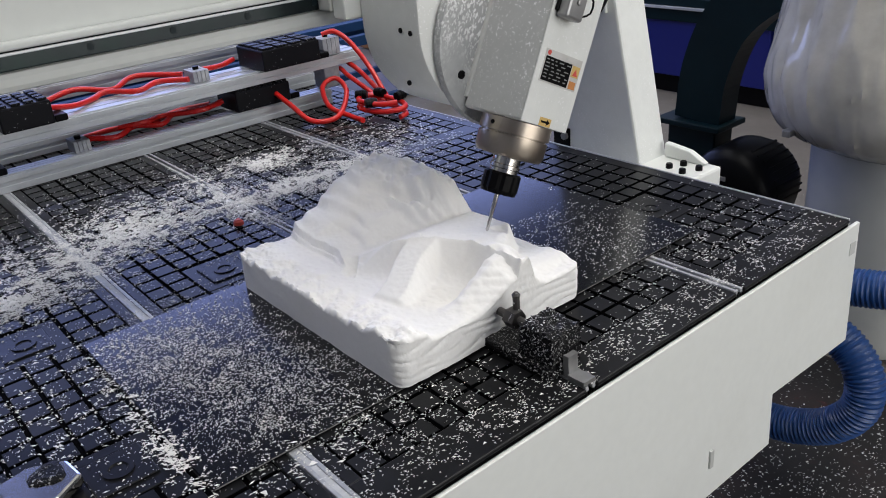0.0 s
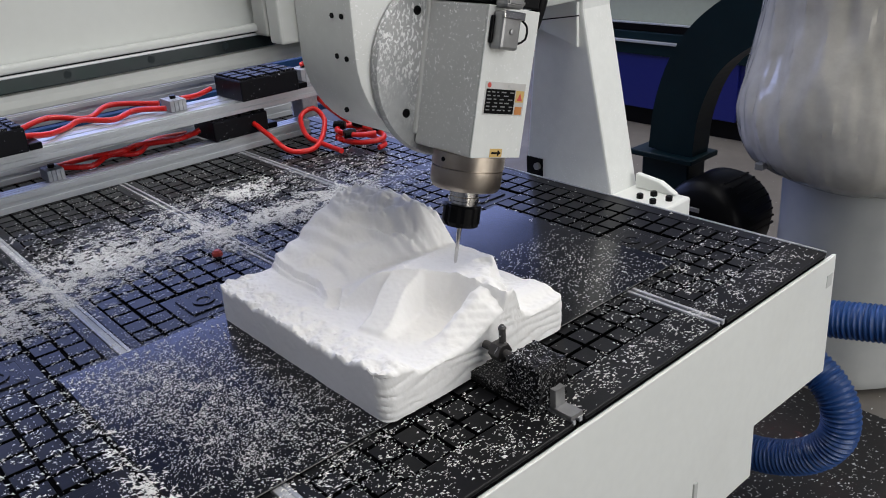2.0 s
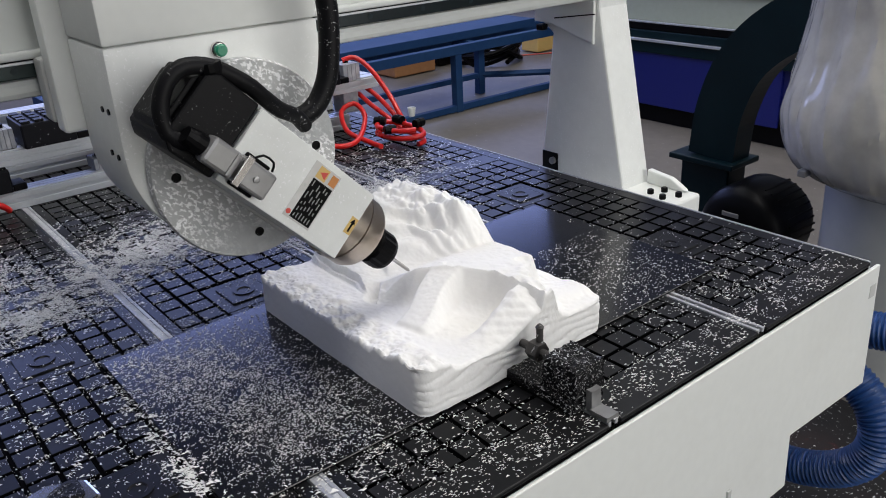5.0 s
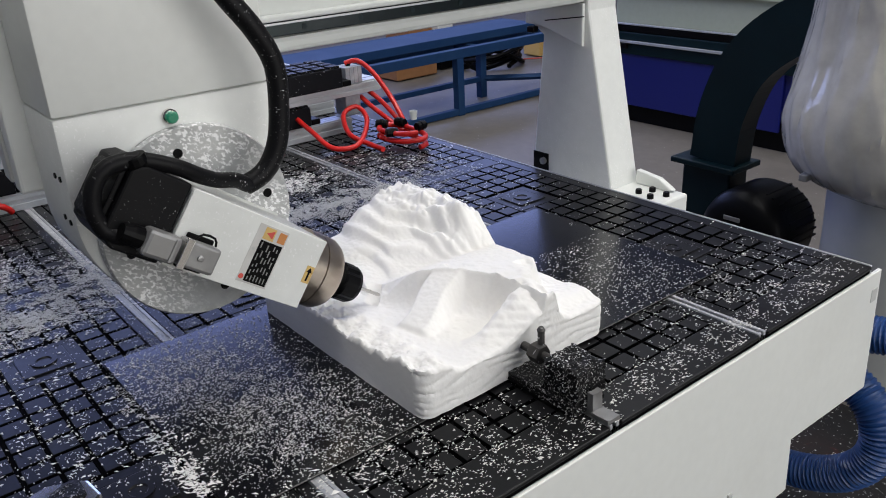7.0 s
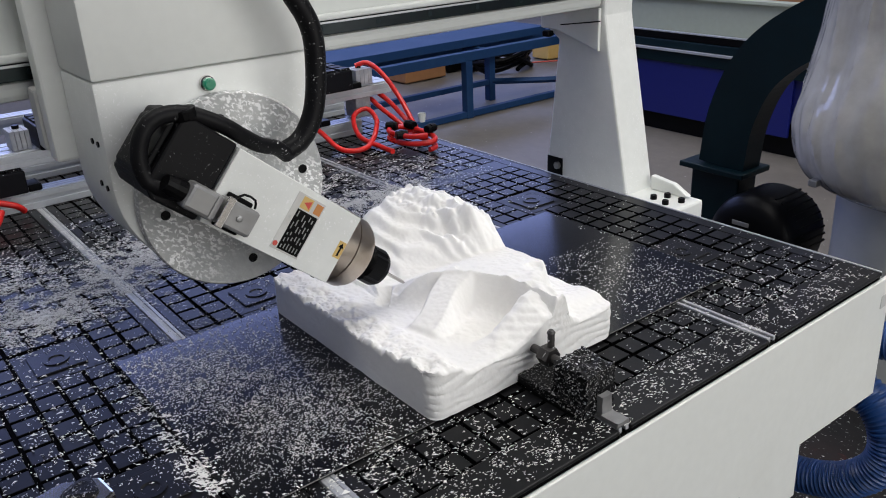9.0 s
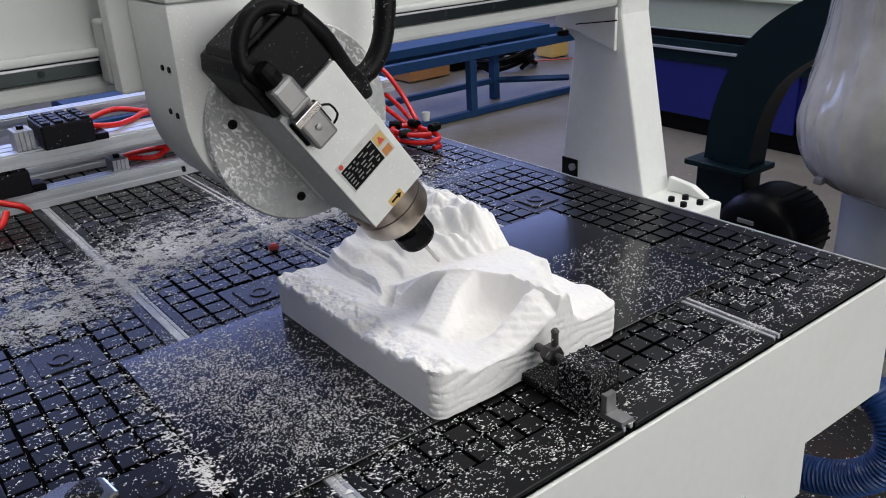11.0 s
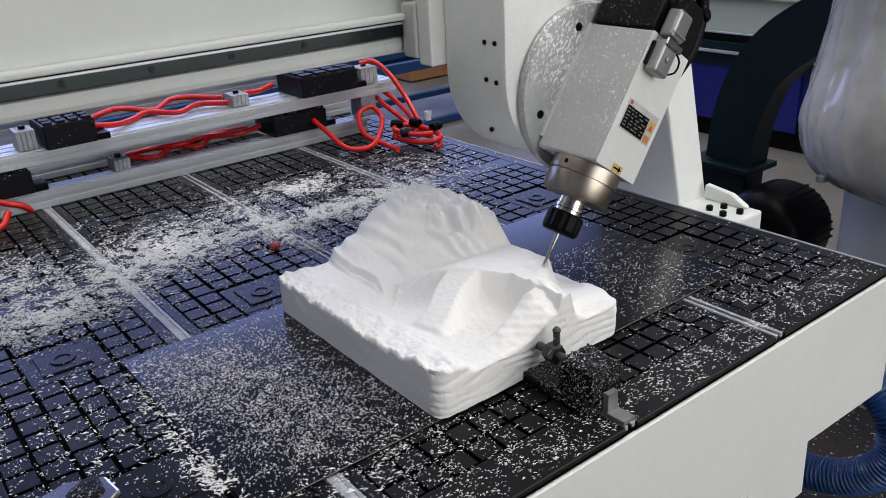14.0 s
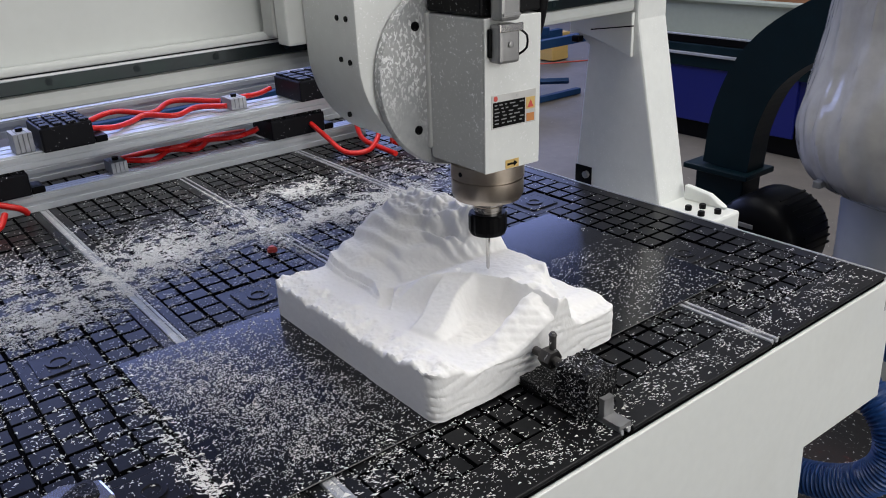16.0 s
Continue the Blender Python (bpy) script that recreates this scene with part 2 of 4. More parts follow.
def prism(outline, x0, x1, bevel=0.0, axis="X", bm=None):
    """A plate of the outline's shape from x0 to x1 along axis. Outline: (y, z) for X, (x, z) for Y, (x, y) for Z."""
    out = bmesh.new()

    def at(p, h):
        return {"X": (h, p[0], p[1]), "Y": (p[0], h, p[1]), "Z": (p[0], p[1], h)}[axis]
    a, b = [out.verts.new(at(p, x0)) for p in outline], [out.verts.new(at(p, x1)) for p in outline]
    n = len(outline)
    for i in range(n):
        out.faces.new((a[i], a[(i + 1) % n], b[(i + 1) % n], b[i]))
    out.faces.new(a[::-1])
    out.faces.new(b)
    bmesh.ops.recalc_face_normals(out, faces=out.faces[:])
    if bevel:
        edges = [e for e in out.edges if len(e.link_faces) == 2 and e.calc_face_angle(0) > 0.6]
        bmesh.ops.bevel(out, geom=edges, offset=bevel, segments=2, affect="EDGES", profile=0.5)
    return merge(bm, out)


# ---- the hall ----
X0, X1, Y0, Y1, TOP = -9.0, 4.5, -5.5, 9.5, 5.0
tagged(finish("floor", box(X0, X1, Y0, Y1, FLOOR - 0.1, FLOOR), FLOOR_MAT), "worn grey concrete factory floor with scattered dust", "floor", kind="structure")
tagged(finish("wall_north", box(X0, X1, Y1, Y1 + 0.2, FLOOR, TOP), WALL), "plain pale grey hall wall", "wall", kind="structure")
tagged(finish("wall_south", box(X0, X1, Y0 - 0.2, Y0, FLOOR, TOP), WALL), "plain pale grey hall wall", "wall", kind="structure")
# Unseen east wall; its opening is added to make room for the front fill.
east = box(X1, X1 + 0.2, Y0, -1.7, FLOOR, TOP)
box(X1, X1 + 0.2, 2.9, Y1, FLOOR, TOP, bm=east)
box(X1, X1 + 0.2, -1.7, 2.9, 3.2, TOP, bm=east)
tagged(finish("wall_east", east, WALL), "grey hall wall with a wide unseen opening for added front light", "wall", kind="structure")
west = box(X0 - 0.2, X0, Y0, Y1, FLOOR, 1.6)
box(X0 - 0.2, X0, Y0, Y1, 4.6, TOP, bm=west)
box(X0 - 0.2, X0, Y0, -4.6, 1.6, 4.6, bm=west)
box(X0 - 0.2, X0, 9.3, Y1, 1.6, 4.6, bm=west)
tagged(finish("wall_west", west, WALL), "pale grey hall wall with a long window opening", "wall", kind="structure")
roof = box(X0, -5.05, Y0, Y1, TOP, TOP + 0.2)
box(-3.35, -0.75, Y0, Y1, TOP, TOP + 0.2, bm=roof)
box(0.95, X1, Y0, Y1, TOP, TOP + 0.2, bm=roof)
for a, b in ((-5.05, -3.35), (-0.75, 0.95)):
    box(a, b, Y0, -3.4, TOP, TOP + 0.2, bm=roof)
    box(a, b, 5.8, Y1, TOP, TOP + 0.2, bm=roof)
tagged(finish("ceiling", roof, WALL), "pale hall roof with two long skylight openings", "ceiling", kind="structure")

# ---- the machine bed: black vacuum boards with milled grids, T-slots, white apron ----
P, CELL, GROOVE_W, DEEP = 0.337, 0.040, 0.0064, 0.006
XG = -0.071
ZONES = 5
BED_X = -2.15
bed = thing("machine_bed", (0, 0, 0), "large black grooved vacuum bed of a router, strewn with white chips", "machine bed")
part("core_board", box(BED_X, -0.003, -ZONES * P, 0, -0.033, -DEEP), GROOVE_SHADE, bed)


def cell_x(i):
    """The near edge of grid column i; a plain band follows column 20."""
    return XG - CELL * i - (0.06 if i > 20 else 0)


COLS = 42
PORTS = ((5, 15, 26, 36))
for k in range(ZONES):
    ya, yb = -k * P - 0.011 * (k > 0), -(k + 1) * P + 0.011
    g0, g1 = -k * P - 0.0285, -k * P - 0.3085
    part("board_border", box(XG, 0, yb, ya, -DEEP, 0, 0.0015), BLACK_BOARD, bed)
    part("board_border", box(BED_X, XG, g0, ya, -DEEP, 0, 0.0015), BLACK_BOARD, bed)
    part("board_border", box(BED_X, XG, yb, g1, -DEEP, 0, 0.0015), BLACK_BOARD, bed)
    part("board_band", box(cell_x(20) - CELL - 0.06, cell_x(20) - CELL, g1, g0, -DEEP, 0, 0.0015), BLACK_BOARD, bed)
    part("board_border", box(BED_X, cell_x(COLS - 1) - CELL, g1, g0, -DEEP, 0, 0.0015), BLACK_BOARD, bed)
    for c in PORTS:
        x, y = cell_x(c) - CELL / 2, (g0 + g1) / 2
        w = CELL * 1.5 - GROOVE_W / 2
        bm = box(x - w, x + w, y - w, y + w, -DEEP, -0.0025, 0.001)
        port = part("vacuum_port", bm, BLACK_BOARD, bed)
        part("port_seat", box(x - 0.037, x + 0.037, y - 0.037, y + 0.037, -0.0025, 0, 0.002), BLACK_BOARD, port)
        part("port_ring", lathe([(0.019, 0), (0.019, 0.002), (0.012, 0.002), (0.010, 0.0003)], 20, m=Matrix.Translation((x, y, 0))), BLACK_BOARD, port)
for k in range(1, ZONES):
    for a, b in ((-0.0095, -0.0035), (0.0035, 0.0095)):
        part("slot_rail", box(BED_X, -0.003, -k * P + a, -k * P + b, -0.02, 0.001, 0.0012), ALU_DUSTY, bed, "dusty aluminium slot rail")
    part("slot_floor", box(BED_X, -0.003, -k * P - 0.0035, -k * P + 0.0035, -0.02, -0.0008 if k == 3 else -0.006), SLOT_DUST if k == 3 else ALU_DUSTY, bed)
part("edge_trim", box(BED_X, -0.002, 0.0, 0.004, -0.03, 0.0015, 0.001), ALU, bed, "thin bright aluminium edge strip")
apron = prism([(0.03, -0.012), (0.046, -0.262), (-0.212, -0.252), (-0.206, -0.362), (-0.395, -0.362), (-0.395, -0.372), (-1.75, -0.372), (-1.75, -0.012)], -0.0025, 0.0045, 0.0015)
part("apron", apron, WHITE_PAINT, bed, "white painted sheet-steel apron")
part("apron_return", box(-1.2, -0.003, 0.026, 0.034, -0.24, -0.035), WHITE_PAINT, bed)
part("apron_pad", box(0.004, 0.0055, 0.004, 0.024, -0.07, -0.045, 0.0005), GREY_PAINT, bed)
part("apron_tab", box(0.004, 0.008, -0.398, -0.388, -0.30, -0.265, 0.001), GREY_PAINT, bed)
part("frame_beam", box(-2.1, -0.03, -0.12, 0.02, -0.25, -0.034, 0.004), WHITE_PAINT, bed)
part("frame_beam", box(-2.1, -0.03, -1.65, -1.5, -0.25, -0.034, 0.004), WHITE_PAINT, bed)
part("frame_tube", box(-0.2, -0.03, -1.65, -0.3, -0.36, -0.25, 0.004), WHITE_PAINT, bed)
for x, y in ((-0.2, -0.55), (-1.9, -0.2), (-0.2, -1.55), (-1.9, -1.55)):
    part("leg", box(x - 0.05, x + 0.05, y - 0.05, y + 0.05, FLOOR, -0.25, 0.004), WHITE_PAINT, bed)

# ---- thin black sheet under the block ----
sheet = box(-0.61, -0.168, -1.115, -0.205, 0.0015, 0.0048, 0.001)
tagged(finish("base_sheet", sheet, BLACK_SHEET), "thin glossy black plastic sheet lying on the bed under the block", "sheet")


# ---- the foam block, half carved ----
def bumpy(x, y, s, amp, seed):
    return amp * noise.fractal(Vector((x * s, y * s, seed)), 1.0, 2.0, 4)


def hill(x, y, cx, cy, sx, sy, turn=0.0):
    c, s = math.cos(turn), math.sin(turn)
    a, b = (x - cx) * c + (y - cy) * s, -(x - cx) * s + (y - cy) * c
    return math.exp(-((a / sx) ** 2 + (b / sy) ** 2))


def step(v, a, b):
    t = min(1, max(0, (v - a) / (b - a)))
    return t * t * (3 - 2 * t)


BX0, BX1, BY0, BY1 = -0.602, -0.163, -0.854, -0.506


def soft_max(a, c, k=0.012):
    return (a + c + math.sqrt((a - c) ** 2 + k * k)) / 2


TRAIL = [(-0.266, -0.575, 0.094), (-0.272, -0.596, 0.104), (-0.291, -0.611, 0.104), (-0.309, -0.638, 0.105), (-0.327, -0.660, 0.103), (-0.340, -0.678, 0.111), (-0.349, -0.697, 0.108), (-0.388, -0.733, 0.083), (-0.394, -0.743, 0.076), (-0.403, -0.750, 0.060), (-0.404, -0.751, 0.042)]


def cutter_cap(x, y):
    """The highest the foam can stand where the cutter's tip passes."""
    low = 1.0
    for (ax, ay, az), (bx, by, bz) in zip(TRAIL, TRAIL[1:]):
        dx, dy = bx - ax, by - ay
        t = min(1, max(0, ((x - ax) * dx + (y - ay) * dy) / (dx * dx + dy * dy)))
        d = math.hypot(x - ax - t * dx, y - ay - t * dy)
        low = min(low, az + t * (bz - az) + 0.001 + 0.9 * max(0.0, d - 0.012))
    return low


def along(v, stops):
    """Straight pieces between (value, result) pairs."""
    for (a, p), (b, q) in zip(stops, stops[1:]):
        if v < b:
            t = max(0.0, (v - a) / (b - a))
            return p + t * (q - p)
    return stops[-1][1]


def relief(x, y):
    """Height of the carved top above the sheet: rough rim, terraced fan, shoulder with an arched ridge, a slanting slab and a hollow."""
    rim = 0.050 + 0.010 * step(x, -0.30, -0.20) + bumpy(x, y, 42, 0.006, 3.1) + bumpy(x, y, 12, 0.004, 1.7)
    floor = 0.045 + bumpy(x, y, 20, 0.0015, 6.0)
    inner = step(y, -0.818, -0.780 + 0.008 * math.sin(x * 40))
    base = rim * (1 - inner) + floor * inner
    # fan of terraces that climbs from its foot to a crest at the back
    wave = 0.006 * noise.noise(Vector((x * 30, y * 30, 2))) + 0.004 * math.sin(x * 55)
    climb = along(y + wave, [(-0.758, 0.040), (-0.744, 0.076), (-0.704, 0.092), (-0.678, 0.114), (-0.640, 0.130), (-0.612, 0.143), (-0.570, 0.150), (-0.535, 0.138)])
    reach = along(y, [(-0.76, -0.40), (-0.70, -0.415), (-0.64, -0.40), (-0.60, -0.375), (-0.53, -0.36)])
    back = max(0.0, x + 0.585)
    lean = along(y, [(-0.76, 0.10), (-0.68, 0.24), (-0.62, 0.14), (-0.57, -0.02)])
    fan = climb - lean * back - along(y, [(-0.70, 0.0), (-0.63, 0.8), (-0.58, 0.0)]) * back * back
    tall = 0.0165
    level = (fan + 0.10 * (x + 0.5) + 0.0030 * math.sin(y * 55 + x * 38)) / tall
    frac = level % 1.0
    fan += tall * (step(frac, 0.22, 0.82) - frac) * (0.6 + 0.4 * step(noise.noise(Vector((x * 14, y * 14, 20))), -0.3, 0.3))
    fan -= 0.018 * hill(x, y, -0.440, -0.600, 0.050, 0.010, 0.35)
    fan += (0.009 * noise.noise(Vector((x * 32, y * 70, 9))) + 0.007 * abs(noise.noise(Vector((x * 70, y * 90, 3))))) * step(y, -0.64, -0.59)
    side = step(y, -0.764, -0.752) * (1 - step(y, -0.545, -0.515)) * step(x, -0.604, -0.594) * (1 - step(x, reach - 0.06, reach + 0.035))
    fan = base + (fan - base) * side
    # shoulder behind an arched ridge
    edge = along(x, [(-0.50, -0.525), (-0.275, -0.536), (-0.245, -0.570), (-0.215, -0.600), (-0.18, -0.606)])
    ridge = along(x, [(-0.45, -0.735), (-0.40, -0.728), (-0.36, -0.704), (-0.31, -0.668), (-0.26, -0.640), (-0.18, -0.632)])
    crown = along(x, [(-0.45, 0.050), (-0.40, 0.076), (-0.36, 0.100), (-0.32, 0.107), (-0.18, 0.106)])
    slope = along(x, [(-0.42, 0.050), (-0.36, 0.060), (-0.30, 0.060), (-0.24, 0.046), (-0.18, 0.040)])
    top = crown - max(0.0, y - ridge) * along(x, [(-0.42, 0.0), (-0.30, 0.09), (-0.18, 0.03)])
    drop = min(1.0, max(0.0, (ridge - y) / slope))
    shoulder = top - (crown - base) * (1 - (1 - drop) ** 2.2)
    shoulder = base + (shoulder - base) * (1 - step(y, edge - 0.014, edge + 0.010)) * step(x, -0.49, -0.40)
    shoulder += 0.008 * noise.noise(Vector((x * 60, y * 60, 7))) * step(x, -0.30, -0.20) * step(shoulder, 0.085, 0.10)
    # stepped wall along the front, that closes a bowl
    stair = along(y + 0.004 * noise.noise(Vector((x * 60, y * 60, 12))), [(-0.765, 0.044), (-0.735, 0.052), (-0.690, 0.078), (-0.655, 0.098), (-0.630, 0.102), (-0.605, 0.084), (-0.575, 0.056)])
    stair -= 0.55 * max(0.0, x + 0.200) * step(y, -0.76, -0.70)
    part_way = stair / 0.009 % 1.0
    stair += 0.009 * (step(part_way, 0.3, 0.9) - part_way) * 0.35
    shoulder = max(shoulder, base + (stair - base) * step(x, -0.236 - 0.1 * (y + 0.68), -0.206 - 0.1 * (y + 0.68)))
    # slab that slants down to the front
    a = (x + 0.324) * 0.233 + (y + 0.672) * -0.972
    c = (x + 0.324) * 0.972 + (y + 0.672) * 0.233
    slab = base + (0.106 - base - 0.42 * max(0.0, a)) * step(a, -0.04, -0.005) * (1 - step(a, 0.108, 0.117)) * (1 - step(abs(c - 0.05 * a + 0.006 * math.sin(a * 50)), 0.018, 0.036 + 0.012 * step(c, -0.01, 0.01)))
    h = soft_max(soft_max(fan, shoulder, 0.014), slab, 0.006)
    h -= 0.004 * hill(x, y, -0.385, -0.750, 0.035, 0.022) + 0.008 * hill(x, y, -0.228, -0.705, 0.016, 0.030, 0.2)
    h = min(h, cutter_cap(x, y))
    rough = 0.0035 * abs(noise.fractal(Vector((x * 70, y * 70, 4)), 1, 2, 3)) * (1 - inner)
    return max(0.022, h + rough + bumpy(x, y, 120, 0.0008, 8.0))


def foam_block():
    bm = bmesh.new()
    nx, ny, nz = 270, 230, 26
    grid = {}

    def side_shift(x, y, z):
        return bumpy(x + z, y - z, 18, 0.0016, 5.5)

    def inset(i, j):
        # ragged, rounded upright corners
        x, y = BX0 + (BX1 - BX0) * i / nx, BY0 + (BY1 - BY0) * j / ny
        cx, cy = (BX0 + BX1) / 2, (BY0 + BY1) / 2
        hx, hy, r = (BX1 - BX0) / 2, (BY1 - BY0) / 2, 0.020
        dx, dy = abs(x - cx) - (hx - r), abs(y - cy) - (hy - r)
        if dx > 0 and dy > 0:
            d = math.hypot(dx, dy)
            if d > r:
                x = cx + math.copysign(hx - r + dx * r / d, x - cx)
                y = cy + math.copysign(hy - r + dy * r / d, y - cy)
        return x, y
    for i in range(nx + 1):
        for j in range(ny + 1):
            x, y = inset(i, j)
            e = min(i, nx - i, j, ny - j)
            z = relief(x, y) - (0.004 if e == 0 else 0.001 if e == 1 else 0)
            grid[i, j] = bm.verts.new((x, y, z))
    for i in range(nx):
        for j in range(ny):
            bm.faces.new((grid[i, j], grid[i + 1, j], grid[i + 1, j + 1], grid[i, j + 1]))
    loop = [(i, 0) for i in range(nx)] + [(nx, j) for j in range(ny)] + [(i, ny) for i in range(nx, 0, -1)] + [(0, j) for j in range(ny, 0, -1)]
    above = [grid[p] for p in loop]
    cx, cy = (BX0 + BX1) / 2, (BY0 + BY1) / 2
    tops = [v.co.copy() for v in above]
    for k in range(1, nz + 1):
        row = []
        for co in tops:
            z = co.z * (1 - k / nz)
            d = Vector((co.x - cx, co.y - cy, 0)).normalized()
            layer = 0.0034 * (1 - abs(math.sin(z * 220 + 3 * bumpy(co.x, co.y + 2 * z, 14, 0.8, 2.0)))) ** 2 * (0.5 + noise.noise(Vector((co.y * 25, z * 90, 1)))) if co.x > BX1 - 0.02 else 0.0
            row.append(bm.verts.new(co.xy.to_3d() + Vector((0, 0, z)) + d * (side_shift(co.x, co.y, z) - layer)))
        n = len(row)
        for a in range(n):
            bm.faces.new((above[a], row[a], row[(a + 1) % n], above[(a + 1) % n]))
        above = row
    bm.faces.new(above[::-1])
    bmesh.ops.recalc_face_normals(bm, faces=bm.faces[:])
    ob = finish("foam_block", bm, FOAM, smooth=True)
    ob.location.z = 0.0052
    return tagged(ob, "white foam block with a half-carved relief, lying on a black sheet", "foam block")


foam_block()

# ---- gantry: beam across the bed on a tapered leg; it slides along x ----
gantry = thing("gantry", (0, 0, 0), "white painted steel router gantry with a tapered leg", "gantry")
BF = -0.20  # front face of the beam, from the foot
part("beam", box(BF - 0.20, BF, -2.6, 0.10, 0.445, 0.95, 0.006), BEAM_SHADED, gantry)
part("rail_ledge", box(BF, BF + 0.022, -2.6, 0.06, 0.446, 0.456, 0.003), BEAM_SHADED, gantry)
part("linear_rail", box(BF - 0.012, BF + 0.012, -2.6, 0.04, 0.4205, 0.4445, 0.002), STEEL, gantry, "dark oily steel guide rail")
# Thin bright strip drawn as the highlight along the rail's upper edge.
part("rail_highlight", box(BF + 0.012, BF + 0.0145, -2.6, 0.04, 0.4395, 0.4435, 0.0008), ALU, gantry)
part("lower_box", box(BF - 0.20, BF + 0.006, -2.6, 0.05, 0.392, 0.4195, 0.009), BEAM_SHADED, gantry)
for i in range(22):
    y = -2.5 + i * 0.115
    part("rail_bolt", lathe([(0.005, 0), (0.005, 0.0008), (0.003, 0.0008)], 10, "X", Matrix.Translation((BF + 0.012, y, 0.432))), GREEN, gantry)
leg = prism([(-0.365, -0.06), (-0.095, -0.06), (-0.187, 0.375), (-0.187, 0.95), (-0.38, 0.95), (-0.38, 0.345), (-0.325, 0.31)], 0.05, 0.145, 0.006, "Y")
part("leg", leg, GREY_WHITE, gantry, "tapered white leg with dust specks")
part("cable_hole", box(-0.355, -0.305, 0.0475, 0.06, -0.02, 0.024), PLAIN_BLACK, gantry, "dark opening in the leg")
part("hole_bolt", lathe([(0.009, 0), (0.009, 0.008), (0.004, 0.01)], 8, "Y", Matrix.Translation((-0.318, 0.04, 0.005))), GREY_METAL, gantry)
part("gusset", prism([(-0.375, 0.335), (-0.32, 0.333), (-0.195, 0.297), (-0.195, 0.3905), (-0.375, 0.3905)], 0.041, 0.0495, 0.002, "Y"), WHITE_PAINT, gantry)
part("bracket_bolt_plate", box(-0.352, -0.330, 0.022, 0.0405, 0.318, 0.332, 0.003), PLAIN_BLACK, gantry)
part("seam", prism([(-0.31, 0.345), (-0.19, 0.362), (-0.19, 0.3645), (-0.31, 0.3475)], 0.0398, 0.0412, 0.0, "Y"), PLAIN_BLACK, gantry)
part("foot_block", box(-0.12, 0.035, 0.045, 0.15, -0.10, -0.022, 0.006), WHITE_PAINT, gantry)
part("foot_rib", prism([(-0.095, -0.022), (-0.01, -0.022), (0.012, -0.018), (-0.03, 0.004), (-0.095, 0.012)], 0.125, 0.142, 0.004, "Y"), WHITE_PAINT, gantry)
for x, y in ((-0.045, 0.075), (-0.005, 0.065), (-0.03, 0.105), (0.012, 0.1)):
    part("foot_bolt", lathe([(0.0075, 0), (0.0075, 0.009), (0.006, 0.0105)], 12, m=Matrix.Translation((x, y, -0.022))), PLAIN_BLACK, gantry)

# ---- the tilting head: a carriage with its housing, and the spindle that swings on it ----
head = thing("spindle_carriage", (0, 0, 0), "white dusty housing carrying a tilting grey spindle with a cutter", "spindle carriage")


def housing_outline(y0, y1, low, top):
    """Straight sides that end in a half round below."""
    c, r = (y0 + y1) / 2, (y1 - y0) / 2
    rows = [(y1, top), (y0, top)]
    for k in range(25):
        a = math.pi + math.pi * k / 24
        rows.append((c + r * math.cos(a), low + r + r * math.sin(a)))
    return rows


part("housing", prism(housing_outline(-0.155, 0.133, -0.109, 0.1680), -0.115, 0.028, 0.005), GREY_WHITE, head, smooth=True)
part("upper_cover", prism([(-0.155, 0.1685), (0.133, 0.1685), (0.133, 0.62), (-0.155, 0.62)], -0.115, 0.0285, 0.005), WHITE_PAINT, head, smooth=True)
part("slide_plate", box(-0.150, -0.115, -0.182, 0.147, 0.045, 0.66, 0.004), WHITE_PAINT, head)
part("slide_block", box(-0.186, -0.150, -0.186, 0.152, 0.055, 0.14, 0.004), GREY_PAINT, head)
button = part("button_ring", lathe([(0.010, 0.028), (0.010, 0.033), (0.0085, 0.034)], 16, "X", Matrix.Translation((0, -0.014, 0.147))), CHROME, head)
part("button_cap", lathe([(0.008, 0.033), (0.008, 0.040), (0.006, 0.042)], 16, "X", Matrix.Translation((0, -0.014, 0.147))), GREEN_LENS, button)
for u, w in ((-0.017, 0.090), (0.006, 0.090), (-0.015, 0.035), (0.008, 0.033), (-0.006, -0.04)):
    part("housing_bolt", lathe([(0.0038, -0.157), (0.0038, -0.154), (0.002, -0.154)], 10, "Y", Matrix.Translation((u, 0, w))), PLAIN_BLACK, head)
part("cable_conduit", tube([(0.085, 0.030, 0.38), (0.09, 0.048, 0.31), (0.098, 0.0855, 0.251), (0.10, 0.106, 0.206), (0.10, 0.107, 0.155), (0.10, 0.098, 0.104), (0.10, 0.080, 0.073), (0.10, 0.062, 0.061), (0.10, 0.045, 0.056)], 0.0138, step=0.008, segs=14), BLACK, head, "black sleeved cable conduit flecked with dust", True)

spindle = part("spindle", prism([(-0.052, -0.115), (0.047, -0.115), (0.047, 0.089), (-0.052, 0.089)], 0.043, 0.162, 0.004), SPINDLE_SHADED, head, "grey square spindle body, its sides toned darker for shade")
# Lighter front face; the body behind it has side shade in its colour.
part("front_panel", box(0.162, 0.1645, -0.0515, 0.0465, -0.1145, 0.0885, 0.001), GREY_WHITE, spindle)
part("turntable", lathe([(0.133, 0.0295), (0.1345, 0.031), (0.1345, 0.038), (0.132, 0.042), (0.02, 0.042)], 72, "X"), DISC, spindle, "round grey turntable caked with dust", True)
for a in (135, 225, -45, 45):
    y, z = 0.1015 * math.cos(radians(a)), 0.1015 * math.sin(radians(a))
    part("turntable_bolt", lathe([(0.0065, 0.042), (0.0065, 0.0435), (0.0045, 0.0435), (0.0042, 0.0425)], 12, "X", Matrix.Translation((0, y, z))), PLAIN_BLACK, spindle)
